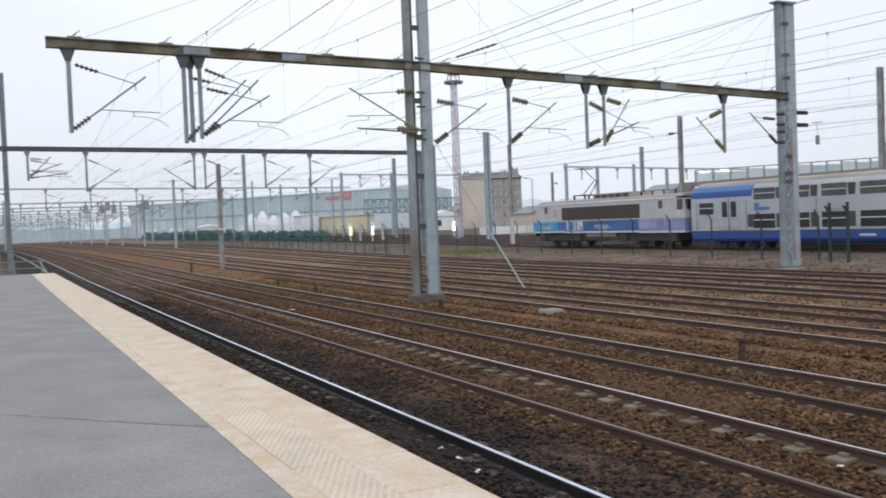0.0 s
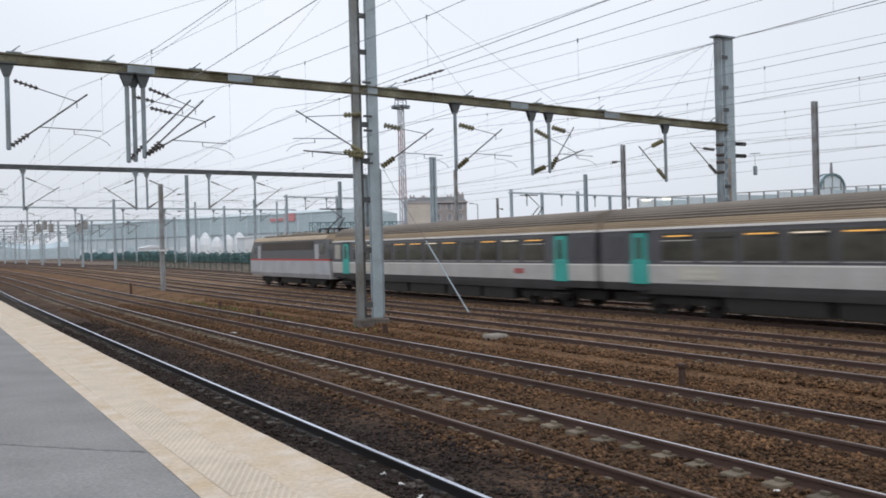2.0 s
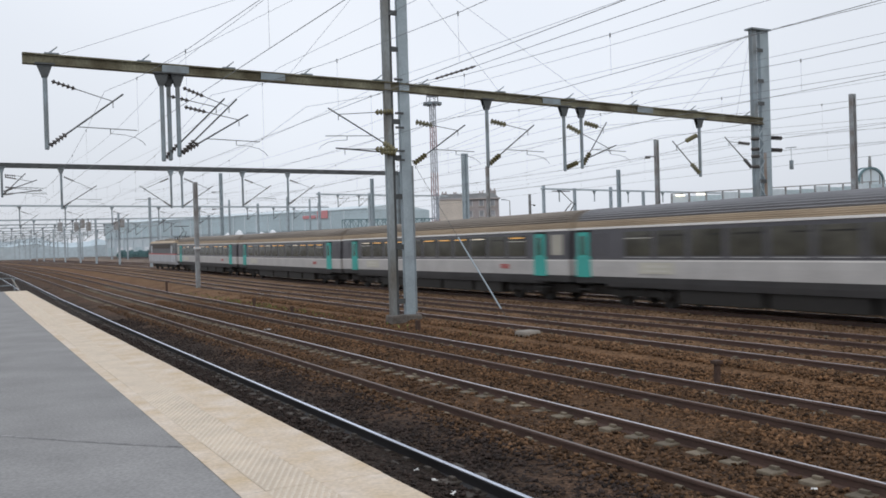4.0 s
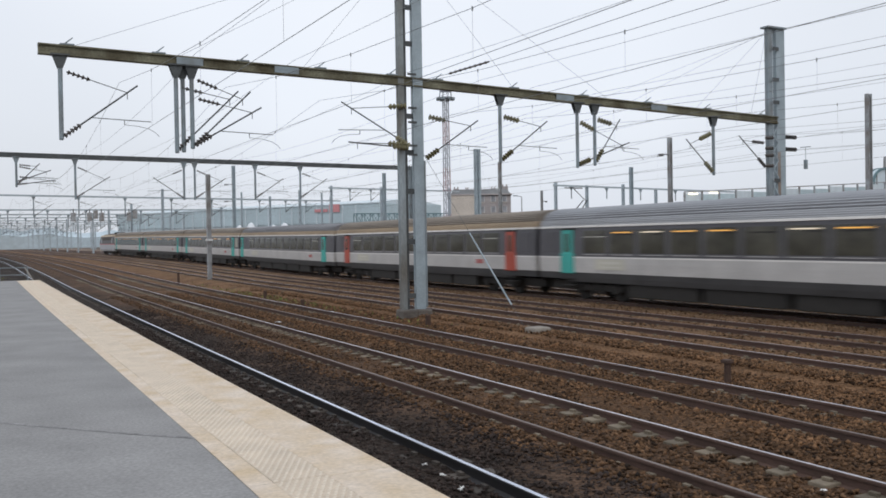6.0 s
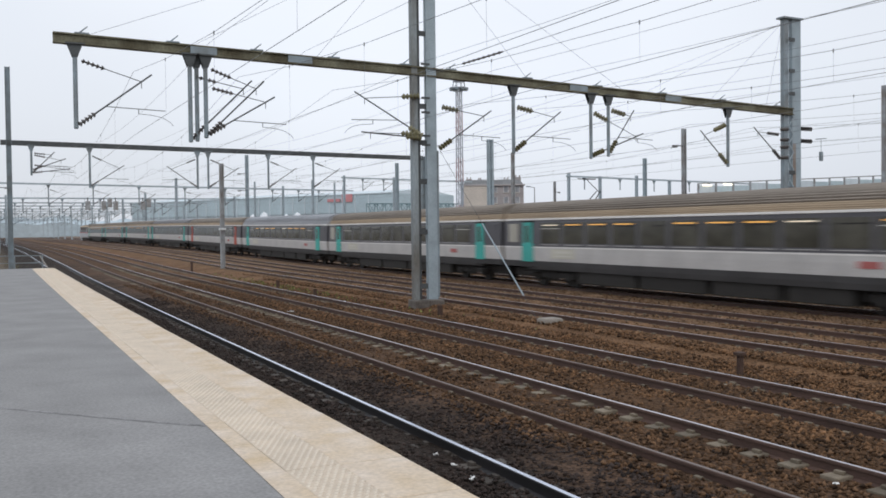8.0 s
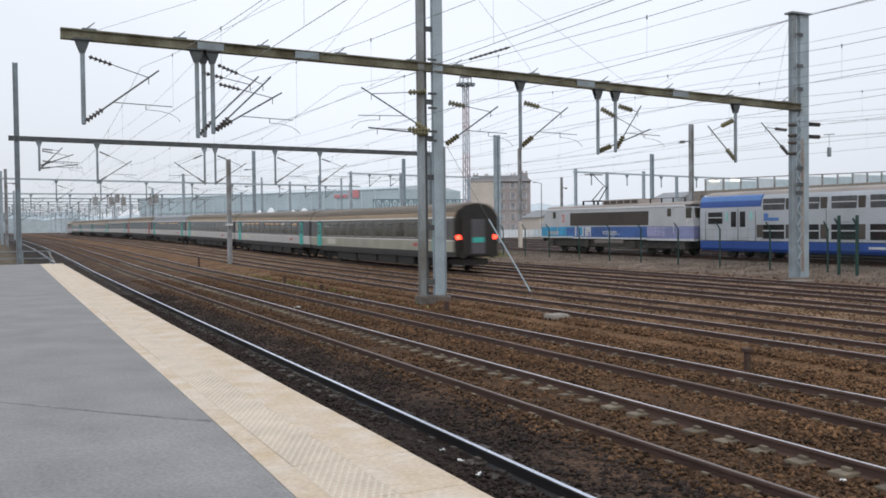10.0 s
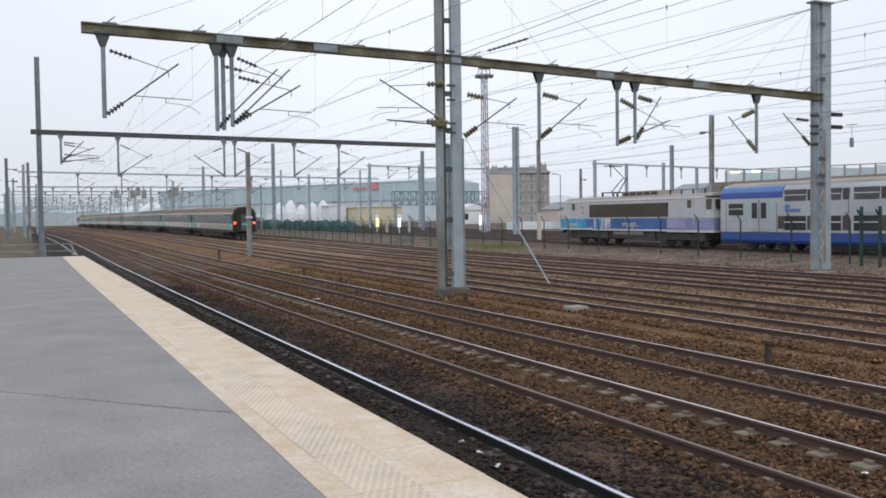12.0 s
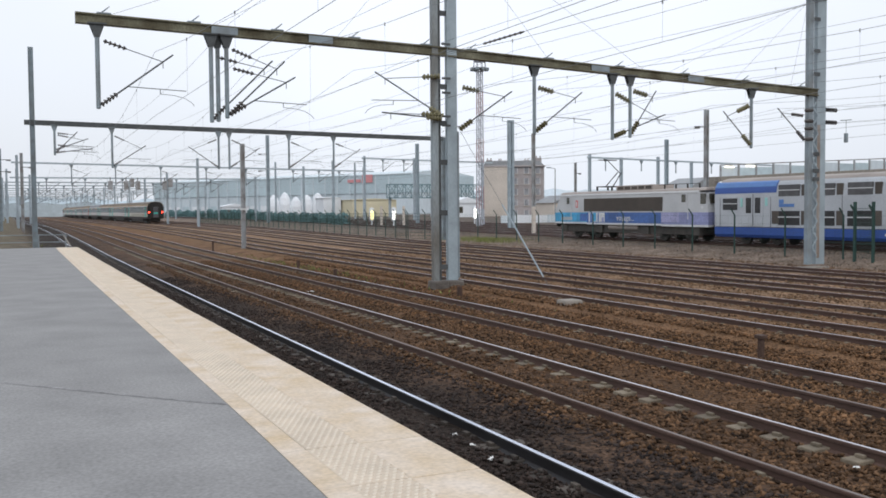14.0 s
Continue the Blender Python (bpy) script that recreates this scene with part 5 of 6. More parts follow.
        for y in (-7.9, -2.6, 3.0, 7.9):
            part("sand_box", boxes((sx * 1.2 - 0.16, sx * 1.2 + 0.16, y - 0.35, y + 0.35, 0.42, 0.98, 0.03)), HAZED_UNDER, c)
    me = text_mesh("voyage...", 0.62)
    me.materials.append(WHITE)
    ob = new("lettering", me)
    ob.parent = c
    ob.matrix_local = pose(-1.452, -0.35, 1.56, 90, 0, -90)
    tagged(ob, "white painted word on blue")
    bm = bmesh.new()
    tube(bm, (-1.12, -1.6, 0.88), (-1.12, 1.96, 0.88), 0.20, seg=14)
    part("air_tank", bm, TAUPE, c, "beige cylindrical tank")
    part("underframe", boxes((-1.2, 1.2, -8.3, 8.3, 0.45, 1.04, 0.04)), HAZED_UNDER, c)
    for e in (-1, 1):
        k = 0.15 if e < 0 else 0.36
        part("windscreen", boxes((-1.15, 1.15, e * (h - k) - 0.08, e * (h - k) + 0.08, 2.55, 3.2, 0.01)), PANE, c, "dark windscreen")
        for sx in (-1, 1):
            bm = bmesh.new()
            tube(bm, (sx * 0.9, e * h, 1.02), (sx * 0.9, e * (h + 0.22), 1.02), 0.08, seg=8)
            tube(bm, (sx * 0.9, e * (h + 0.18), 1.02), (sx * 0.9, e * (h + 0.24), 1.02), 0.24, seg=12)
            part("buffer", bm, UNDER, c)
    bogie(c, -5.4, 1.4, 0.6, HAZED_UNDER)
    bogie(c, 5.4, 1.4, 0.6, HAZED_UNDER)
    pantograph(c, 3.6, 3.66, 2.0, 1.3)
    return c


yard_loco(54.95)


def yard_coach(y_front):
    """A double-deck coach; its end with the doors stands at y_front."""
    c = thing("double_deck_coach", "grey double-deck coach with blue skirt and blue roof end", "railway coach", at=pose(YARD_X, y_front, YARD_Z))
    n = 24.3
    bm = bmesh.new()
    prism(bm, mirror([(0.0, 0.42), (1.28, 0.42), (1.40, 0.6), (1.42, 1.05)]), -n, 0)
    part("skirt", bm, BLUE, c, "deep blue skirt")
    bm = bmesh.new()
    prism(bm, mirror([(0.0, 1.05), (1.42, 1.05), (1.43, 2.9), (1.40, 3.3)]), -n, 0)
    part("side_wall", bm, COACH_SILVER, c, "silver grey side wall")
    bm = bmesh.new()
    prism(bm, mirror([(1.40, 3.3), (1.36, 3.52), (1.25, 3.76), (1.15, 3.84)]), -n, -5.2)
    part("upper_wall", bm, COACH_SILVER, c, "grey curved upper deck wall")
    bm = bmesh.new()
    prism(bm, mirror([(1.425, 3.14), (1.415, 3.3), (1.38, 3.54), (1.27, 3.78), (1.15, 3.86)]), -5.18, 0)
    part("roof_end", bm, BLUE, c, "bright blue roof end")
    bm = bmesh.new()
    prism(bm, mirror([(1.392, 3.50), (1.384, 3.55), (1.276, 3.785), (1.16, 3.868)]), -5.17, -0.01)
    part("roof_end_band", bm, LIGHT_BLUE, c, "lighter blue upper band of the roof end")
    bm = bmesh.new()
    prism(bm, mirror([(1.17, 3.84), (1.0, 4.0), (0.5, 4.12), (0.0, 4.14)]), -n + 0.1, -0.25)
    part("roof", bm, TAUPE, c, "dusty beige roof")
    for sx in (-1, 1):
        def flat(name, y0, y1, z0, z1, mt, x=1.43, owner=None, label="", t=0.02):
            return part(name, boxes((sx * x - t, sx * x + t, y0, y1, z0, z1, 0.008)), mt, owner or c, label)
        w = flat("window", -2.0, -0.75, 2.12, 2.84, YARD_DARK_PANE, label="end saloon window")
        flat("window_bar", -2.0, -0.75, 2.48, 2.53, WHITE, 1.448, w)
        d = flat("door", -4.15, -2.55, 1.15, 3.06, COACH_SILVER, 1.435, label="double plug door")
        for a in (-3.95, -3.2):
            flat("door_window", a, a + 0.44, 1.92, 2.86, YARD_DARK_PANE, 1.452, d, "tall rounded door window")
        flat("door_gap", -3.37, -3.33, 1.15, 3.06, UNDER, 1.452, d)
        flat("turquoise_mark", -2.45, -2.28, 2.3, 2.85, PALE_TURQUOISE, 1.436, label="turquoise mark beside the door")
        flat("turquoise_mark", -4.5, -4.3, 2.35, 2.85, PALE_TURQUOISE, 1.436, label="turquoise mark beside the door")
        flat("panel", -5.4, -4.85, 1.3, 2.05, LOUVRE, 1.432, label="brown service panel")
        for k in range(7):
            y = -5.35 - 2.45 * k
            up = part("window", boxes((sx * 1.40 - 0.035, sx * 1.40 + 0.035, y - 1.6, y, 2.90, 3.58, 0.01)), YARD_PANE, c, "upper deck window")
            part("window_bar", boxes((sx * 1.432 - 0.008, sx * 1.432 + 0.008, y - 1.6, y, 3.24, 3.285)), WHITE, up)
            lo = flat("window", y - 1.6, y, 1.22, 2.05, YARD_DARK_PANE, label="lower deck window")
            flat("window_bar", y - 1.6, y, 1.66, 1.72, WHITE, 1.448, lo)
            flat("pillar_panel", y - 2.15, y - 1.72, 1.25, 2.05, LOUVRE, 1.431, label="brown pillar panel")
            part("pillar_panel", boxes((sx * 1.405 - 0.03, sx * 1.405 + 0.03, y - 2.15, y - 1.72, 2.92, 3.56, 0.008)), LOUVRE, c, "brown pillar panel")
        flat("operator_mark", -6.55, -5.4, 2.28, 2.46, LIGHT_BLUE, 1.437, label="plain blue mark", t=0.012)
        flat("operator_mark", -5.75, -5.4, 2.47, 2.72, LIGHT_BLUE, 1.437, label="plain blue mark", t=0.012)
        for y0 in (-0.5, -4.75, -9.9, -14.8, -19.7):
            flat("panel_seam", y0 - 0.015, y0 + 0.015, 1.08, 2.9, SKIRT, 1.427, label="thin panel seam", t=0.012)
        flat("waist_seam", -n + 0.1, -0.1, 1.055, 1.085, SKIRT, 1.427, label="dark seam above the skirt", t=0.012)
        flat("number_bar", -13.6, -12.6, 0.72, 0.84, WHITE, 1.42, label="bar of unreadable numbers", t=0.012)
        flat("number_bar", -17.6, -16.2, 0.72, 0.84, WHITE, 1.42, label="bar of unreadable numbers", t=0.012)
    bogie(c, -3.4, 1.25, 0.45, HAZED_UNDER)
    bogie(c, -20.8, 1.25, 0.45, HAZED_UNDER)
    part("underfloor_box", boxes((-1.2, 1.2, -16, -7, 0.22, 0.43, 0.03)), UNDER, c)
    bm = bmesh.new()
    prism(bm, mirror([(0.0, 1.0), (0.8, 1.0), (0.85, 3.2), (0.0, 3.3)]), 0.0, 0.3)
    part("gangway", bm, UNDER, c, "black gangway")
    return c


yard_coach(45.2)
for off in (42.4, 46.6, 51.0, 56.0, 61.5):
    t = thing("railway_track", "rusty yard track beyond the fence", "railway track", "parallel tracks", "structure")
    for sx in (-1, 1):
        bm = bmesh.new()
        sweep(bm, [(x, z + YARD_Z) for x, z in RAIL], off + sx * GAUGE, STEPS[:-6], lambda i: 1 if 6 < i < 10 else 0)
        part("rail", bm, [RAIL_SIDE, RAIL_HEAD], t, "steel rail")

# ---- fence between the running lines and the yard ----


def fence_post_mesh(height, arm):
    bm = bmesh.new()
    box(bm, -0.035, 0.035, -0.035, 0.035, -0.3, height, 0.006)
    if arm:
        bar(bm, (0, 0, height - 0.02), (-0.30, 0, height + 0.36), 0.05, 0.05)
    return finish("post", bm, GREEN_FENCE)


def fence(x0, x1, ys, height, label, arm=True, wires=True, base=-0.1):
    f = thing("security_fence", label, "fence", "yard fences")
    me = fence_post_mesh(height, arm)
    pts = [Vector((x0 + (x1 - x0) * (y - ys[0]) / (ys[-1] - ys[0]), y, base)) for y in ys]
    for p in pts:
        ob = new("post", me)
        ob.parent = f
        ob.location = p
    for a, b in zip(pts, pts[1:]):
        bm = bmesh.new()
        n = 6 if wires else 9
        for k in range(n):
            z = 0.1 + (height - 0.15) * k / (n - 1)
            tube(bm, a + Vector((0, 0, z)), b + Vector((0, 0, z)), 0.004 if wires else 0.012, seg=4)
        m = int((b - a).length / (0.5 if wires else 0.22))
        for k in range(1, m):
            q = a.lerp(b, k / m)
            tube(bm, q + Vector((0, 0, 0.1)), q + Vector((0, 0, height - 0.05)), 0.003 if wires else 0.009, seg=4)
        part("mesh_panel", bm, GREEN_FENCE, f, "thin green wire mesh panel")
    return f


fence(37.4, 37.9, [24.5, 27.6, 32.2, 36.0, 39.8, 43.4, 47.0, 50.4, 54.0, 58.0, 61.5, 65.0, 68.5, 72.0, 76.0], 2.35, "dark green wire mesh fence with angled post tops")
fence(37.9, 33.3, [76.0, 76.4, 76.8, 77.2], 2.5, "dark green wire mesh fence stepping in towards the tracks", wires=False)
fence(33.2, 32.2, [77.4 + 2.5 * k for k in range(40)], 2.5, "dark green wire mesh fence beside the outermost track", wires=False)
g = thing("fence_gate", "dark green gate frame with tall forked posts", "gate")
for gy, gx in ((31.04, 36.9), (30.0, 36.9)):
    bm = bmesh.new()
    box(bm, gx - 0.06, gx + 0.06, gy - 0.06, gy + 0.06, -0.3, 2.9, 0.01)
    bar(bm, (gx, gy, 2.4), (gx - 0.3, gy, 2.75), 0.07, 0.07)
    part("post", bm, GREEN_FENCE, g)
bm = bmesh.new()
for k in range(8):
    tube(bm, (36.9, 30.0, 0.2 + 0.34 * k), (36.9, 31.04, 0.2 + 0.34 * k), 0.008, seg=4)
for k in range(12):
    y = 30.1 + 0.075 * k
    tube(bm, (36.9, y, 0.2), (36.9, y, 2.6), 0.005, seg=4)
part("mesh_panel", bm, GREEN_FENCE, g)

# ---- distance: buildings, bridge, towers, posts ----
BEIGE = mat("beige_render", (0.56, 0.50, 0.44), 0.9, vary=0.12, scale=0.15, fine=3)
BROWN_BRICK = mat("brown_brick_wall", (0.36, 0.325, 0.32), 0.9, vary=0.15, scale=0.2, fine=4)
ROOF_GREY = mat("grey_zinc_roof", (0.26, 0.27, 0.28), 0.7, vary=0.15, scale=0.2, fine=3)
# The three depot colours are lightened to put distance haze into them.
DEPOT = mat("blue_grey_cladding_paled_for_haze", (0.58, 0.65, 0.69), 0.7, vary=0.08, scale=0.06, fine=1.5, stretch=(1, 1, 0.3))
DEPOT_ROOF = mat("depot_roof_paled_for_haze", (0.60, 0.68, 0.72), 0.7, vary=0.08, scale=0.06, fine=1.5)
SIGN_RED = mat("faded_red_sign", (0.64, 0.27, 0.28), 0.6, vary=0.06, bump=0)
DEPOT_DK = mat("slate_cladding_paled_for_haze", (0.47, 0.57, 0.61), 0.7, vary=0.10, scale=0.06, fine=1.5)
YELLOW = mat("cream_yellow_render", (0.64, 0.585, 0.42), 0.9, vary=0.08, scale=0.2, fine=3)
# Facade panes are lightened to imitate haze in front of dark glass.
HAZY_PANE = mat("haze_paled_grey_glass", (0.27, 0.275, 0.29), 0.25, vary=0.3, scale=0.6, fine=3, bump=0)
TOWER = mat("faded_white_steel", (0.40, 0.42, 0.47), 0.6, 0.0, vary=0.12, scale=0.4, bump=0)
TOWER_RED = mat("faded_red_steel", (0.40, 0.25, 0.26), 0.6, 0.0, vary=0.12, scale=0.4, bump=0)
TANK = mat("white_tarpaulin", (0.74, 0.77, 0.80), 0.7, vary=0.08, scale=0.2, fine=3)
# Hedge green made lighter and bluer, haze put into its base colour.
HEDGE = mat("haze_blued_green_screen", (0.125, 0.215, 0.22), 0.95, vary=0.2, scale=0.5, fine=6, island=0.15, spec=0.1)
TRUSS = mat("blue_green_truss_paint", (0.13, 0.21, 0.23), 0.6, vary=0.2)
SHRUB = mat("yellow_green_grass", (0.17, 0.19, 0.055), 0.9, vary=0.25, scale=2, fine=20, island=0.3)
# Haze is put into the hill's base colour: pale blue-grey, not woodland green.
HILL = mat("haze_paled_wooded_hill", (0.50, 0.56, 0.60), 1.0, vary=0.10, scale=0.03, fine=0.4, bump=0)
SIGNAL_WHITE = glow("white_signal_lamp", (1.0, 0.97, 0.9), 3.0)
SIGNAL_YELLOW = glow("yellow_signal_lamp", (1.0, 0.85, 0.3), 2.0)
TUBE_LIGHT = glow("fluorescent_tube", (1.0, 0.93, 0.75), 2.0)


def apartment_block():
    b = thing("apartment_building", "five-storey building with blank beige gable and brown facade", "building", at=pose(106.8, 200.0, 0, 0, 0, -28))
    x0, xc, x1, y0, y1, top = 0.0, 6.2, 15.1, 0.0, 12.0, 13.2
    part("gable_wall", boxes((x0, xc, y0, y1, -0.3, top)), BEIGE, b, "blank beige gable wall")
    f = part("facade", boxes((xc + 0.01, x1, y0 + 0.4, y1, -0.3, top - 0.2)), BROWN_BRICK, b, "brown brick facade")
    for k in range(5):
        for i in range(3):
            x = xc + 1.7 + 2.8 * i
            z = 0.9 + 2.65 * k
            w = part("window", boxes((x - 0.55, x + 0.55, y0 + 0.30, y0 + 0.42, z, z + 1.55)), HAZY_PANE, f, "grey sash window")
            part("sill", boxes((x - 0.7, x + 0.7, y0 + 0.2, y0 + 0.40, z - 0.16, z - 0.02)), BEIGE, w)
            part("frame_side", boxes((x - 0.62, x - 0.5, y0 + 0.26, y0 + 0.4, z, z + 1.55)), WHITE, w)
            part("frame_side", boxes((x + 0.5, x + 0.62, y0 + 0.26, y0 + 0.4, z, z + 1.55)), WHITE, w)
    part("cornice", boxes((x0 - 0.2, x1 + 0.3, y0 - 0.2, y1, top, top + 0.35, 0.05)), BROWN_BRICK, b)
    bm = bmesh.new()
    prism(bm, [(x0, top + 0.35), (x1, top + 0.35), (x1 - 1.2, top + 1.5), (x0 + 0.8, top + 1.5)], y0 + 0.4, y1)
    part("roof", bm, ROOF_GREY, b, "grey mansard roof")
    for x, w, h in ((x0 + 1.5, 1.4, 1.2), (x0 + 4.2, 0.8, 1.0), (xc + 0.8, 1.6, 1.9), (xc + 4.6, 1.2, 1.0), (x1 - 1.4, 1.6, 1.6)):
        ch = part("chimney", boxes((x - w / 2, x + w / 2, y0 + 1.0, y0 + 2.4, top + 0.3, top + 0.6 + h, 0.04)), BROWN_BRICK, b, "brick chimney stack")
        for q in (-0.3, 0.3):
            bm = bmesh.new()
            tube(bm, (x + q * w, y0 + 1.7, top + 0.6 + h), (x + q * w, y0 + 1.7, top + 1.1 + h), 0.16, seg=8)
            part("chimney_pot", bm, BROWN_BRICK, ch)


apartment_block()


def depot():
    """A long clad hall seen at a slant."""
    ax, ay, bx, by = 66.0, 470.0, 141.0, 322.0
    ang = math.degrees(math.atan2(bx - ax, by - ay))
    ln = math.hypot(bx - ax, by - ay)
    d = thing("depot_hall", "long blue-grey depot hall paled for haze, with red sign", "building", at=pose(ax, ay, 0, 0, 0, -ang))
    d.scale = (-1, 1, 1)
    # local y runs along the front towards the near end, local x into the depth on the far side
    part("lower_wall", boxes((0.0, 40.0, 0, ln, -0.5, 9.5)), DEPOT, d, "pale blue-grey lower wall")
    part("upper_wall", boxes((-0.5, 40.2, -0.2, ln + 0.3, 9.5, 16.6)), DEPOT_DK, d, "slate blue upper cladding")
    bm = bmesh.new()
    prism(bm, [(40.6, 16.6), (20, 19.0), (-0.8, 17.0), (-0.8, 16.61), (40.6, 16.61)][:4], 0, ln)
    part("roof", bm, DEPOT_ROOF, d, "shallow blue-grey roof")
    for k in range(int(ln / 7)):
        part("pilaster", boxes((-0.75, -0.5, 7 * k, 7 * k + 0.5, -0.3, 16.4)), DEPOT, d)
    for k in range(int(ln / 7) - 1):
        part("loading_door", boxes((-0.12, 0.05, 7 * k + 1.4, 7 * k + 6.2, 0.0, 5.0)), TANK if k % 3 else DEPOT_DK, d, "roller door")
    part("sign", boxes((-1.0, -0.75, ln - 33.5, ln - 26.5, 14.0, 15.2), (-1.0, -0.75, ln - 25.5, ln - 20, 13.8, 16.9)), SIGN_RED, d, "plain red sign shapes")


depot()


def low_house(name, label, x0, x1, y0, y1, h, wall, ridge=1.0, windows=True):
    b = thing(name, label, "building")
    part("wall", boxes((x0, x1, y0, y1, -0.3, h)), wall, b)
    bm = bmesh.new()
    prism(bm, [(x0 - 0.4, h), (x1 + 0.4, h), ((x0 + x1) / 2, h + ridge)], y0 - 0.3, y1 + 0.3)
    part("roof", bm, {TANK: TANK, DEPOT: DEPOT_ROOF, YELLOW: YELLOW}.get(wall, ROOF_GREY), b, "low roof")
    n = max(2, int((x1 - x0) / 3.5)) if windows else 0
    for k in range(n):
        x = x0 + (x1 - x0) * (k + 0.5) / n
        part("window", boxes((x - 0.6, x + 0.6, y0 - 0.06, y0 + 0.05, h * 0.45, h * 0.8)), PANE, b)
    return b


low_house("store_building", "low cream yellow store building", 82.4, 95.0, 228, 240, 5.5, YELLOW, 0.35, False)
low_house("site_cabin", "white flat-roofed site cabin", 77.0, 82.0, 236, 243, 6.1, TANK, 0.3, False)
low_house("hut", "low white flat hut", 55, 63.0, 262, 268, 4.0, TANK, 0.9)
low_house("hut", "low white hut by the tracks", 93.5, 101.0, 190, 197, 4.2, TANK, 1.4)
low_house("shed", "small pale shed beyond the yard", 105, 112.0, 165, 172, 4.0, BEIGE, 1.6)
low_house("house", "small house with grey hipped roof", 108, 121.0, 128, 136, 5.6, CONCRETE, 2.6)
for k in range(5):
    q = k / 4
    x, y = 82 + 14.5 * q, 306 - 4 * q
    t = thing("covered_stack", "white pointed tarpaulin-covered stack", "stack", "covered stacks")
    bm = bmesh.new()
    top = 8.3 + 0.9 * math.sin(k * 2.1)
    for z0, z1, r0, r1 in ((-0.2, top * 0.55, 2.3, 2.2), (top * 0.55, top * 0.78, 2.2, 1.7), (top * 0.78, top * 0.93, 1.7, 0.9), (top * 0.93, top, 0.9, 0.1)):
        tube(bm, (x, y, z0), (x, y, z1), r0, r1, seg=14)
    bmesh.ops.remove_doubles(bm, verts=bm.verts, dist=0.01)
    for v in bm.verts:
        v.co += Vector((0.2, 0.2, 0.3)) * noise.noise(v.co * 0.5)
    part("cover", bm, TANK, t)


def truss(x0, x1, y, z0, z1, label, name="signal_gantry", legs=()):
    g = thing(name, label, "gantry")
    for sy in (0, 1.6):
        for z in (z0, z1):
            bm = bmesh.new()
            bar(bm, (x0, y + sy, z), (x1, y + sy, z), 0.2, 0.22)
            part("chord", bm, TRUSS, g)
    bm = bmesh.new()
    n = int((x1 - x0) / 2.0)
    for k in range(n):
        a, b = x0 + (x1 - x0) * k / n, x0 + (x1 - x0) * (k + 1) / n
        for sy in (0, 1.6):
            bar(bm, (a, y + sy, z0), (a, y + sy, z1), 0.14, 0.14)
            bar(bm, (a, y + sy, z0), (b, y + sy, z1), 0.09, 0.09)
            bar(bm, (a, y + sy, z1), (b, y + sy, z0), 0.09, 0.09)
    part("bracing", bm, TRUSS, g, "crossed truss bracing", kind="stuff")
    part("deck", boxes((x0, x1, y, y + 1.6, z0 - 0.1, z0 + 0.05)), TRUSS, g)
    for x in legs:
        bm = bmesh.new()
        h_column(bm, x, y + 0.8, -0.3, z0, 0.5, 0.5)
        part("leg", bm, FAR_STEEL, g)
    return g


truss(81.5, 107.0, 200, 5.6, 8.8, "blue-green lattice signal gantry over the yard", legs=(82, 93, 106.5))


def lattice_tower(x, y, top, w):
    t = thing("floodlight_tower", "tall thin lattice tower with floodlight ring", "tower")
    for sx in (-1, 1):
        for sy in (-1, 1):
            for k in range(7):
                q0, q1 = k / 7, (k + 1) / 7
                a, b = w * (1 - 0.25 * q0), w * (1 - 0.25 * q1)
                bm = bmesh.new()
                bar(bm, (x + sx * a, y + sy * a, -0.3 + (top + 0.3) * q0), (x + sx * b, y + sy * b, -0.3 + (top + 0.3) * q1), 0.11, 0.11)
                part("leg", bm, TOWER_RED if k % 2 else TOWER, t, "red leg length" if k % 2 else "white leg length")
    bm = bmesh.new()
    n = 18
    for k in range(n):
        z0, z1 = top * k / n, top * (k + 1) / n
        for sy in (-1, 1):
            a = w * (1 - 0.25 * k / n)
            bar(bm, (x - a, y + sy * a, z0), (x + a, y + sy * a, z1), 0.05, 0.05)
            bar(bm, (x + sy * a, y - a, z0), (x + sy * a, y + a, z1), 0.05, 0.05)
            bar(bm, (x - a, y + sy * a, z1), (x + a, y + sy * a, z1), 0.05, 0.05)
    part("lacing", bm, TOWER, t, "pale lattice lacing", kind="stuff")
    bm = bmesh.new()
    tube(bm, (x, y, top), (x, y, top + 0.12), 0.95, seg=14)
    tube(bm, (x, y, top + 0.9), (x, y, top + 1.0), 0.8, seg=14)
    for k in range(8):
        a = k * math.pi / 4
        tube(bm, (x + 0.85 * math.cos(a), y + 0.85 * math.sin(a), top), (x + 0.75 * math.cos(a), y + 0.75 * math.sin(a), top + 1.0), 0.04, seg=5)
    part("lamp_platform", bm, TOWER, t)
    for k in range(8):
        a = k * math.pi / 4
        part("floodlight", boxes((x + 1.0 * math.cos(a) - 0.22, x + 1.0 * math.cos(a) + 0.22, y + 1.0 * math.sin(a) - 0.2, y + 1.0 * math.sin(a) + 0.2, top - 0.25, top + 0.1, 0.03)), GALV, t, "floodlight housing")


lattice_tower(55.6, 105, 20.9, 0.36)
lw = thing("low_wall", "long pale concrete barrier wall beyond the yard tracks", "wall")
for k in range(9):
    part("wall_panel", boxes((66.0 + 2.7 * k, 68.64 + 2.7 * k, 118.0, 118.2, -0.3, 1.75 + 0.06 * (k % 2), 0.02)), TANK if k % 3 else DEPOT, lw)


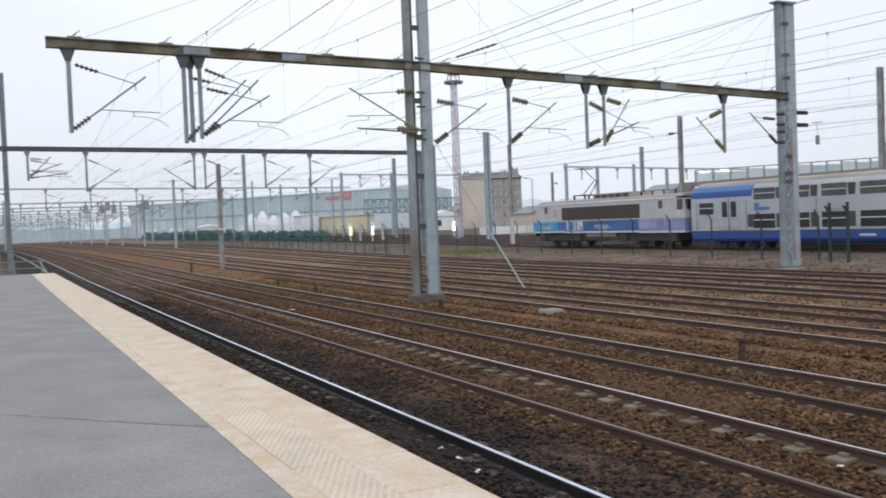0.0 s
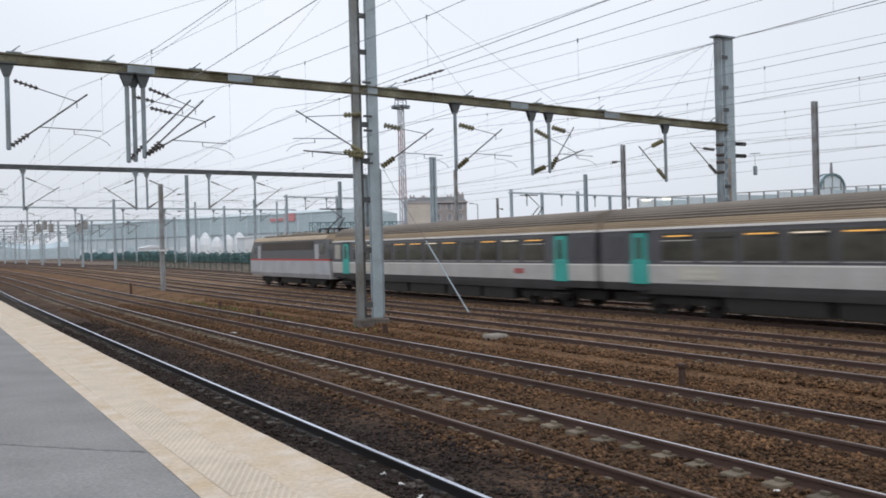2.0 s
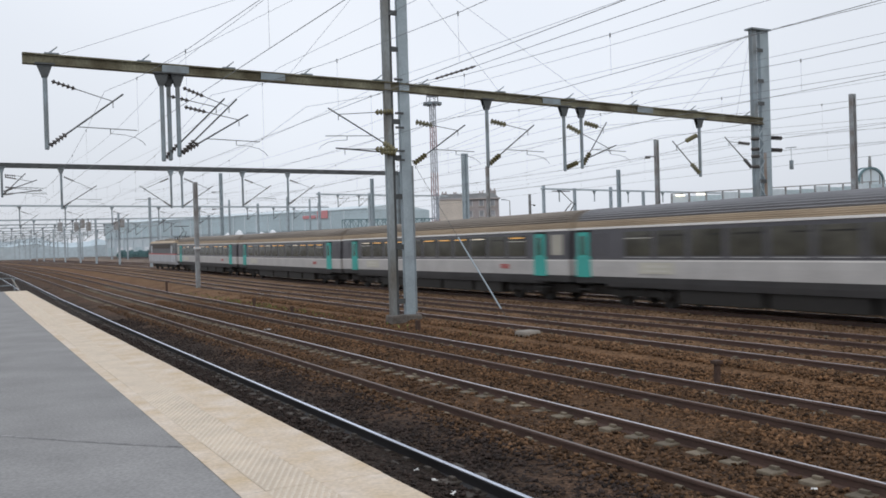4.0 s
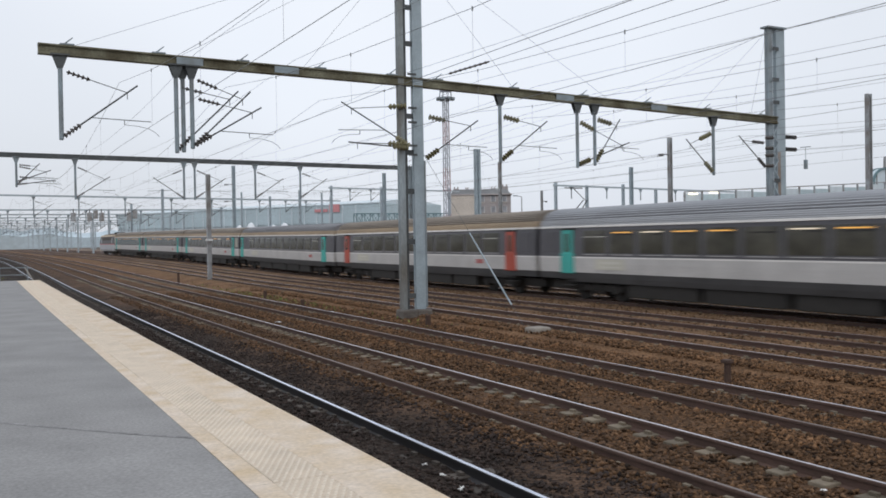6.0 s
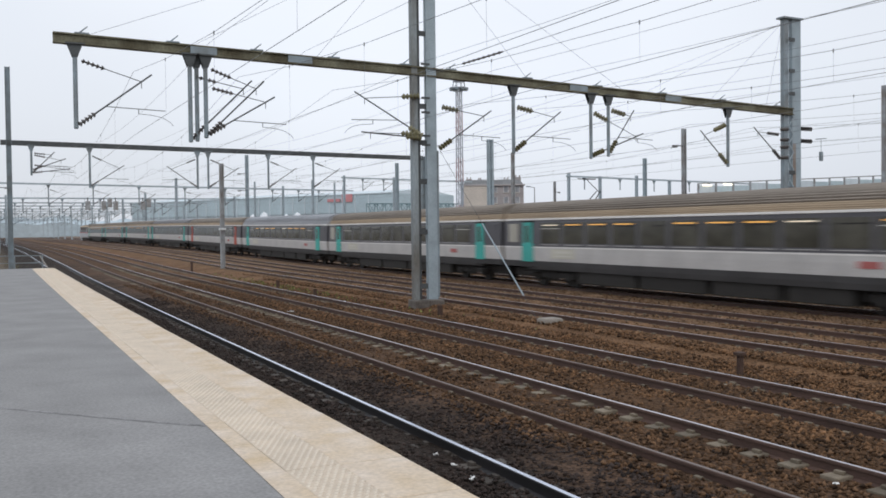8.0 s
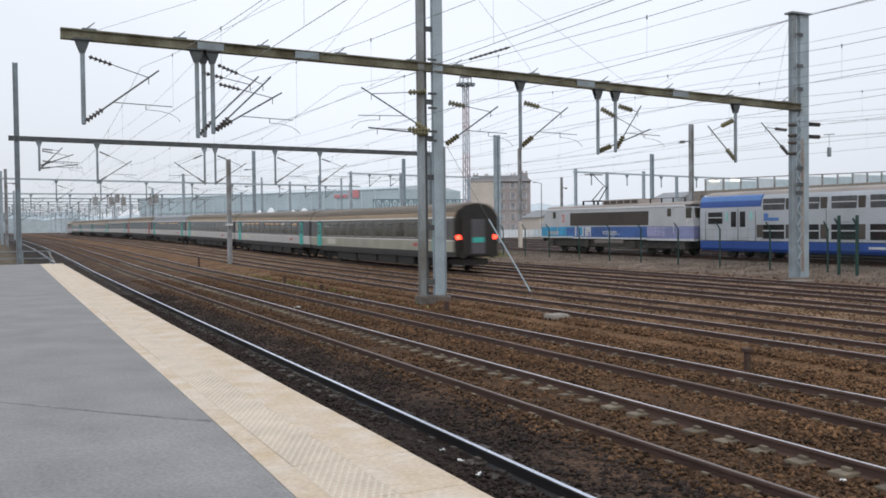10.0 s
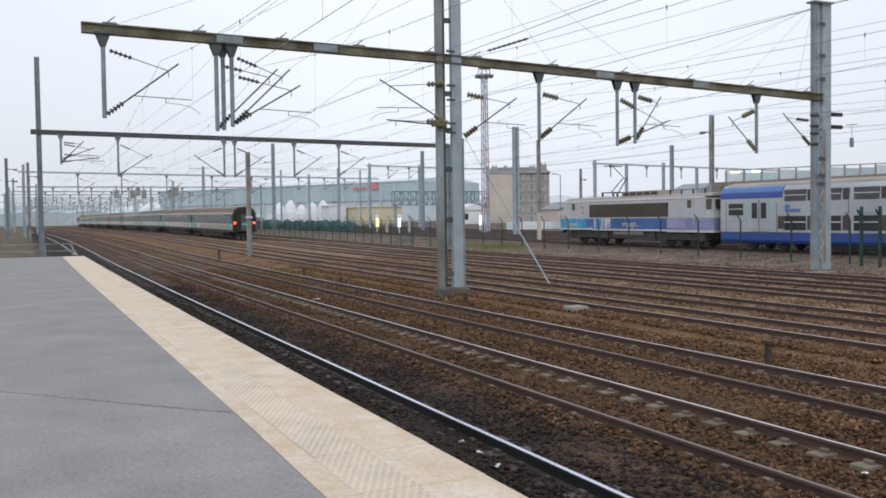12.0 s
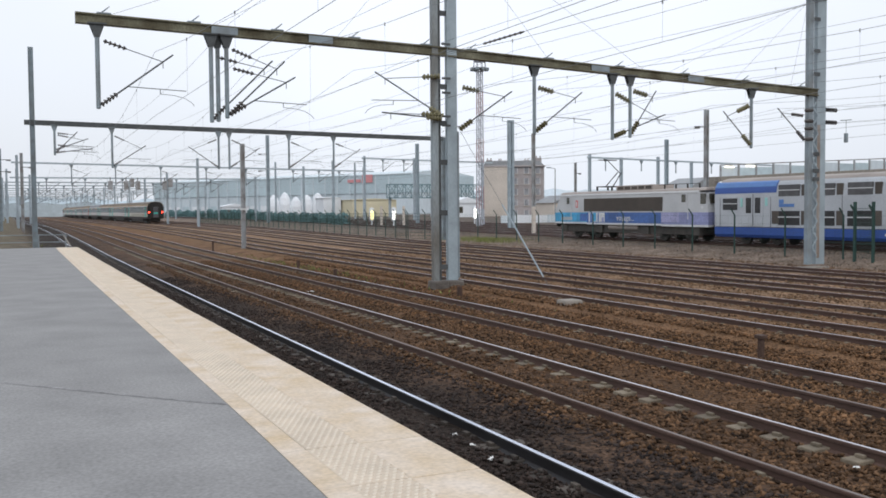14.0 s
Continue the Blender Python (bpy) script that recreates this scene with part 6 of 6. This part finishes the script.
def post(x, y, z0, z1, w, material, label, name="steel_mast", twin=False, arms=()):
    p = thing(name, label, "mast", "line masts")
    bm = bmesh.new()
    if twin:
        channel(bm, x - w * 0.32, y, z0, z1, w * 0.36, w * 0.5)
        channel(bm, x + w * 0.32, y, z0, z1, w * 0.36, w * 0.5)
        z = 1.0
        while z < z1 - 0.5:
            box(bm, x - w * 0.2, x + w * 0.2, y - 0.05, y, z, z + 0.2)
            z += 1.6
    else:
        h_column(bm, x, y, z0, z1, w, w)
    part("shaft", bm, material, p)
    part("footing", boxes((x - w, x + w, y - w, y + w, z0 - 0.2, z0 + 0.15, 0.03)), CONCRETE, p)
    for z, r in arms:
        bm = bmesh.new()
        bar(bm, (x, y, z), (x + r, y, z), 0.08, 0.08)
        part("arm", bm, GALV_DARK, p)
        bm = bmesh.new()
        discs(bm, (x + r * 0.6, y, z - 0.05), (x + r, y, z - 0.1), 4, 0.11)
        part("insulator", bm, INSUL_DK, p)
    return p


post(15.84, 67.75, -0.25, 7.7, 0.30, POST_GREY, "grey-brown steel post with a white band beside the tracks")
part("white_band", boxes((15.62, 16.06, 67.53, 67.97, 2.75, 2.9)), WHITE, bpy.data.objects["steel_mast"])
post(51.6, 90, -0.2, 12.75, 0.72, GALV_LIGHT, "blue-grey twin-channel mast in the yard", twin=True)
post(45.5, 75, -0.2, 9.9, 0.28, POST_GREY, "thin rusty mast in the yard")
part("sleeve", boxes((45.34, 45.66, 74.84, 75.16, -0.2, 2.9, 0.03)), BEIGE, bpy.data.objects["steel_mast.002"], "pale concrete sleeve")
post(51.2, 57.5, -0.2, 10.6, 0.30, POST_GREY, "dark steel mast behind the standing train", arms=((9.2, -1.2),))
post(82.0, 100, -0.2, 12.1, 0.42, GALV_LIGHT, "grey steel mast in the yard")
post(53.3, 120, -0.2, 12.2, 0.42, GALV_LIGHT, "grey steel mast in the yard")
post(39.3, 150, -0.2, 15.3, 0.5, GALV_LIGHT, "tall grey steel mast beside the tracks", arms=((12.2, -1.6), (9.4, -1.6)))
post(59.2, 45, -0.2, 12.8, 0.36, POST_GREY, "grey-brown mast behind the standing train")
post(77.1, 115, -0.2, 9.6, 0.30, POST_GREY, "slim brown-grey mast in the yard", arms=((8.0, 1.0),))
post(46.0, 170, -0.2, 12, 0.3, FAR_STEEL, "distant steel mast paled for haze")
post(62.0, 170, -0.2, 12, 0.3, FAR_STEEL, "distant steel mast paled for haze")
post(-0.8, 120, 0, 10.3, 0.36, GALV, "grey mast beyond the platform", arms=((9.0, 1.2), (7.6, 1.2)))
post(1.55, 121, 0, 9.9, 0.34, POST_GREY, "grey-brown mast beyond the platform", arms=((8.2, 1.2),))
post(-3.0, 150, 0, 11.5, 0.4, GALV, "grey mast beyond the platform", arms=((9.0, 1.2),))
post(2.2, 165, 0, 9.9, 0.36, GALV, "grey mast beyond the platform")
post(3.9, 196, 0, 10.2, 0.36, FAR_STEEL, "distant steel mast paled for haze")
post(-1.4, 210, 0, 11.2, 0.36, FAR_STEEL, "distant steel mast paled for haze")

# yard portals behind the standing train
portal(110, [(76.2, -0.2, 10.6), (81.8, -0.2, 10.2), (88.6, -0.2, 10.4), (95.0, -0.2, 9.6), (103, -0.2, 9.6), (112, -0.2, 9.6)], ((75.8, 10.1), (112.5, 9.4)),
       [(79, 8.2, None), (85.5, 8.2, None), (92, 8.0, None), (99, 8.0, None)], "slim portal over the yard tracks")
portal(150, [(56.5, -0.2, 12.2), (66.0, -0.2, 12.0), (80, -0.2, 12)], ((56.0, 11.8), (82.0, 11.4)),
       [(60, 9.5, 2.2), (64, 9.5, 2.2), (72, 9.5, 2.2)], "slim portal over the yard tracks")
portal(165, [(50, -0.2, 11.0), (62, -0.2, 11)], ((44.0, 10.4), (64.0, 10.2)), [(48, 8.0, 2.2), (53, 8.0, 2.2), (57, 8.0, 2.2)], "slim portal over the yard tracks")


def viaduct():
    """A long raised footway with railings behind the yard."""
    v = thing("raised_walkway", "long grey raised walkway with glazed railing", "walkway")
    x0, x1, y = 90.4, 170.0, 100.0

    def up(x):
        return 6.4 + (x - 84.0) * 0.045
    bm = bmesh.new()
    bar(bm, (x0, y, up(x0)), (x1, y, up(x1)), 3.0, 0.7)
    part("deck", bm, CONCRETE, v, "grey concrete deck")
    bm = bmesh.new()
    bar(bm, (x0, y - 1.4, up(x0) + 1.95), (x1, y - 1.4, up(x1) + 1.95), 0.12, 0.16)
    part("top_rail", bm, POST_GREY, v)
    n = 24
    for k in range(n + 1):
        x = x0 + (x1 - x0) * k / n
        part("baluster", boxes((x - 0.11, x + 0.11, y - 1.5, y - 1.3, up(x) + 0.3, up(x) + 1.95)), POST_GREY, v)
        if k < n:
            part("panel", boxes((x + 0.2, x + 3.1, y - 1.42, y - 1.38, up(x) + 0.4, up(x) + (1.5 if k % 3 else 1.75))), DEPOT_DK if k % 3 else DEPOT, v, "pale glazed panel")
        if k % 4 == 0:
            part("pier", boxes((x - 0.4, x + 0.4, y - 0.5, y + 0.5, -0.3, up(x) - 0.3)), CONCRETE, v)
    for x in (91.8, 95.7):
        part("tube_light", boxes((x - 0.8, x + 0.8, y - 1.75, y - 1.6, up(x) + 1.55, up(x) + 1.75)), TUBE_LIGHT, v, "glowing fluorescent tube")
    return v


viaduct()


def pavilion(x, y, w, base, top):
    """A glazed hall with an arched end, dark arch ribs and a spike on its crown."""
    b = thing("pavilion", "pale glazed pavilion with dark arched roof edge", "building")
    part("wall", boxes((x - w, x + w, y, y + 1.3, -0.3, base)), DEPOT, b, "pale panelled wall")
    arc = [(x + w * math.cos(math.pi * k / 12), base + 0.02 + (top - base) * math.sin(math.pi * k / 12) ** 0.85) for k in range(13)]
    bm = bmesh.new()
    prism(bm, arc, y + 0.1, y + 1.3)
    part("vault", bm, DEPOT_ROOF, b, "pale arched vault")
    for dy in (0.0, 1.2):
        bm = bmesh.new()
        for a, c in zip(arc, arc[1:]):
            bar(bm, (a[0], y + dy, a[1]), (c[0], y + dy, c[1]), 0.3, 0.34)
        part("arch_rib", bm, TRUSS, b, "dark arched rib")
    for k in (3, 6, 9):
        part("mullion", boxes((arc[k][0] - 0.08, arc[k][0] + 0.08, y - 0.02, y + 0.09, base, arc[k][1])), POST_GREY, b)
    bm = bmesh.new()
    tube(bm, (x, y + 0.2, top - 0.1), (x, y + 0.2, top + 2.0), 0.28, 0.2, seg=8)
    part("finial", bm, POST_GREY, b, "stubby roof finial")


pavilion(135.8, 100, 3.2, 10.3, 13.0)


def signal(x, y, z, material, label, h=0.55):
    s = thing("signal_post", label, "signal", "yard signals")
    bm = bmesh.new()
    tube(bm, (x, y, -0.2), (x, y, z + 1.1), 0.09, seg=8)
    part("post", bm, TANK, s)
    part("head", boxes((x - 0.3, x + 0.3, y - 0.15, y + 0.15, z - 0.7, z + 1.0, 0.05)), TANK, s, "pale signal head")
    part("lamp", boxes((x - 0.15, x + 0.15, y - 0.24, y - 0.152, z - h, z + h, 0.02)), material, s, "bright signal lamp")


signal(45.05, 117, 2.0, SIGNAL_YELLOW, "pale signal post showing yellow light")
signal(45.84, 111, 2.0, SIGNAL_WHITE, "pale signal post showing white light")
signal(60.5, 116, 2.1, SIGNAL_WHITE, "pale signal post showing white light", 0.65)
for x, y in ((44.5, 112), (47.7, 112)):
    p = thing("marker_post", "short pale concrete marker post", "marker post", "yard marker posts")
    part("shaft", boxes((x - 0.14, x + 0.14, y - 0.14, y + 0.14, -0.2, 3.2, 0.03)), BEIGE, p)


def screen(x0, y0, x1, y1, h, label):
    """Ragged planted screen along the fence: many small clumps."""
    rng = np.random.default_rng(7)
    n = int(math.hypot(x1 - x0, y1 - y0) * 55)
    ball = bmesh.new()
    bmesh.ops.create_icosphere(ball, subdivisions=1, radius=1.0)
    unit = np.array([v.co[:] for v in ball.verts])
    tris = np.array([[v.index for v in f.verts] for f in ball.faces])
    ball.free()
    q = rng.uniform(0, 1, n)
    top = h * (0.80 + 0.2 * np.sin(q * 71) * np.sin(q * 23))
    mid = np.stack([x0 + (x1 - x0) * q + rng.uniform(-0.6, 0.6, n), y0 + (y1 - y0) * q, top * rng.uniform(0.02, 1.0, n) ** 0.8], 1)
    size = rng.uniform(0.08, 0.22, (n, 1, 1)) * np.array([1.0, 1.4, 0.8]) * rng.uniform(0.7, 1.3, (n, len(unit), 1))
    verts = (unit[None] * size + mid[:, None]).reshape(-1, 3)
    faces = (tris[None] + (np.arange(n) * len(unit))[:, None, None]).reshape(-1, 3)
    me = bpy.data.meshes.new("hedge")
    me.from_pydata(verts.tolist(), [], faces.tolist())
    me.materials.append(HEDGE)
    tagged(new("hedge", me), label, "hedge", kind="stuff")


screen(42.5, 120, 43.5, 175, 2.6, "dark green hedge along the yard fence")
screen(43.5, 175, 50.0, 330, 3.4, "dark green hedge far along the line")


def grass(x0, x1, y0, y1, count, h, label):
    rng = random.Random(3)
    bm = bmesh.new()
    for k in range(count):
        x, y = rng.gauss((x0 + x1) / 2, (x1 - x0) / 4), rng.gauss((y0 + y1) / 2, (y1 - y0) / 4)
        a, l, w = rng.uniform(0, 6.28), rng.uniform(0.5, 1) * h, 0.03
        z = -0.12 if x > 30 else (0.0 if x < 3 else -0.22)
        b = Vector((x, y, z))
        side = Vector((math.cos(a), math.sin(a), 0)) * w
        tip = b + Vector((rng.uniform(-0.15, 0.15), rng.uniform(-0.15, 0.15), l))
        bm.faces.new([bm.verts.new(b - side), bm.verts.new(b + side), bm.verts.new(tip)])
    tagged(part("grass", bm, SHRUB, None), label, "grass", kind="stuff")


grass(35.8, 40.5, 64, 75, 4200, 0.45, "yellow-green grass tuft by the fence")
grass(-9, 1.2, 54, 92, 5000, 0.16, "thin worn grass beyond the platform end")
grass(13.0, 14.2, 30, 64, 260, 0.14, "sparse weeds in the ballast")


def far_ridge(points, depth, label, rough, material=None):
    """A far low skyline with an uneven top."""
    bm = bmesh.new()
    for (xa, ya, ha), (xb, yb, hb) in zip(points, points[1:]):
        n = 40
        rows = []
        for k in range(n + 1):
            q = k / n
            x, y = xa + (xb - xa) * q, ya + (yb - ya) * q
            h = ha + (hb - ha) * q + rough * noise.fractal(Vector((x * 0.03, y * 0.03, 1)), 0.8, 2.0, 5)
            rows.append([bm.verts.new(p) for p in ((x, y, -2), (x, y, h * 0.7), (x, y + depth * 0.3, h), (x, y + depth, -2))])
        for a, b in zip(rows, rows[1:]):
            for i in range(3):
                bm.faces.new((a[i], b[i], b[i + 1], a[i + 1]))
    tagged(part("far_ridge", bm, material or HILL, None), label, "skyline", kind="structure")


far_ridge([(-160, 900, 9), (-60, 900, 9), (60, 880, 9), (170, 840, 14), (330, 800, 20), (560, 700, 23), (900, 560, 22), (1300, 320, 20), (1500, 0, 20)], 60, "wooded skyline in haze-paled colour", 3.0)

# signal heads hung on the far portals
for x, y, z, n in ((15.7, 163.5, 7.3, 1), (19.2, 163.5, 7.3, 3), (25.1, 163.5, 7.3, 2)):
    s = thing("hung_signal", "cluster of dark signal heads hung from a portal", "signal", "hung signals")
    for k in range(n):
        a, b = x + 0.95 * (k - (n - 1) / 2), z + 0.45 * (k % 2)
        part("backboard", boxes((a - 0.38, a + 0.38, y - 0.15, y + 0.15, b - 0.8, b + 0.7, 0.08)), POST_GREY, s)
        part("hanger", boxes((a - 0.06, a + 0.06, y - 0.06, y + 0.3, b + 0.6, 8.6)), GALV_DARK, s)
    part("cage", boxes((x - 0.5 * n, x + 0.5 * n, y + 0.2, y + 0.26, z - 1.25, z - 1.15), (x - 0.5 * n, x - 0.5 * n + 0.06, y + 0.2, y + 0.26, z - 1.25, 8.5), (x + 0.5 * n - 0.06, x + 0.5 * n, y + 0.2, y + 0.26, z - 1.25, 8.5)), FAR_STEEL, s, "pale access cage")


def lamp_post(x, y, h):
    p = thing("street_lamp", "slim grey street lamp beyond the yard", "street lamp")
    bm = bmesh.new()
    tube(bm, (x, y, -0.3), (x, y, h), 0.11, 0.07, seg=8)
    tube(bm, (x, y, h), (x - 0.9, y, h + 0.15), 0.05, seg=6)
    part("pole", bm, POST_GREY, p)
    part("lantern", boxes((x - 1.5, x - 0.8, y - 0.14, y + 0.14, h + 0.08, h + 0.24, 0.04)), GALV, p, "flat grey lantern")


lamp_post(76.7, 120, 8.9)
hw = thing("hung_weight", "small grey weight hung from a feeder cable", "weight")
bm = bmesh.new()
tube(bm, (34.9, 29.9, 6.65), (34.9, 29.9, 6.0), 0.012, seg=5)
box(bm, 34.82, 34.98, 29.84, 29.96, 5.62, 6.05, 0.015)
tube(bm, (34.55, 29.9, 6.62), (35.25, 29.9, 6.68), 0.02, seg=6)
part("weight", bm, GALV, hw)

# Tree colour paled towards the sky to imitate haze.
TREES = mat("haze_paled_trees", (0.42, 0.49, 0.53), 1.0, vary=0.10, scale=0.05, fine=0.6, bump=0, island=0.15, spec=0.1)
far_ridge([(-60, 556, 9.5), (-10, 552, 11.5), (30, 549, 12.5), (70, 545, 11.0), (115, 541, 9.0)], 30, "mass of far trees paled for haze beyond the tracks", 3.5, TREES)

motions()
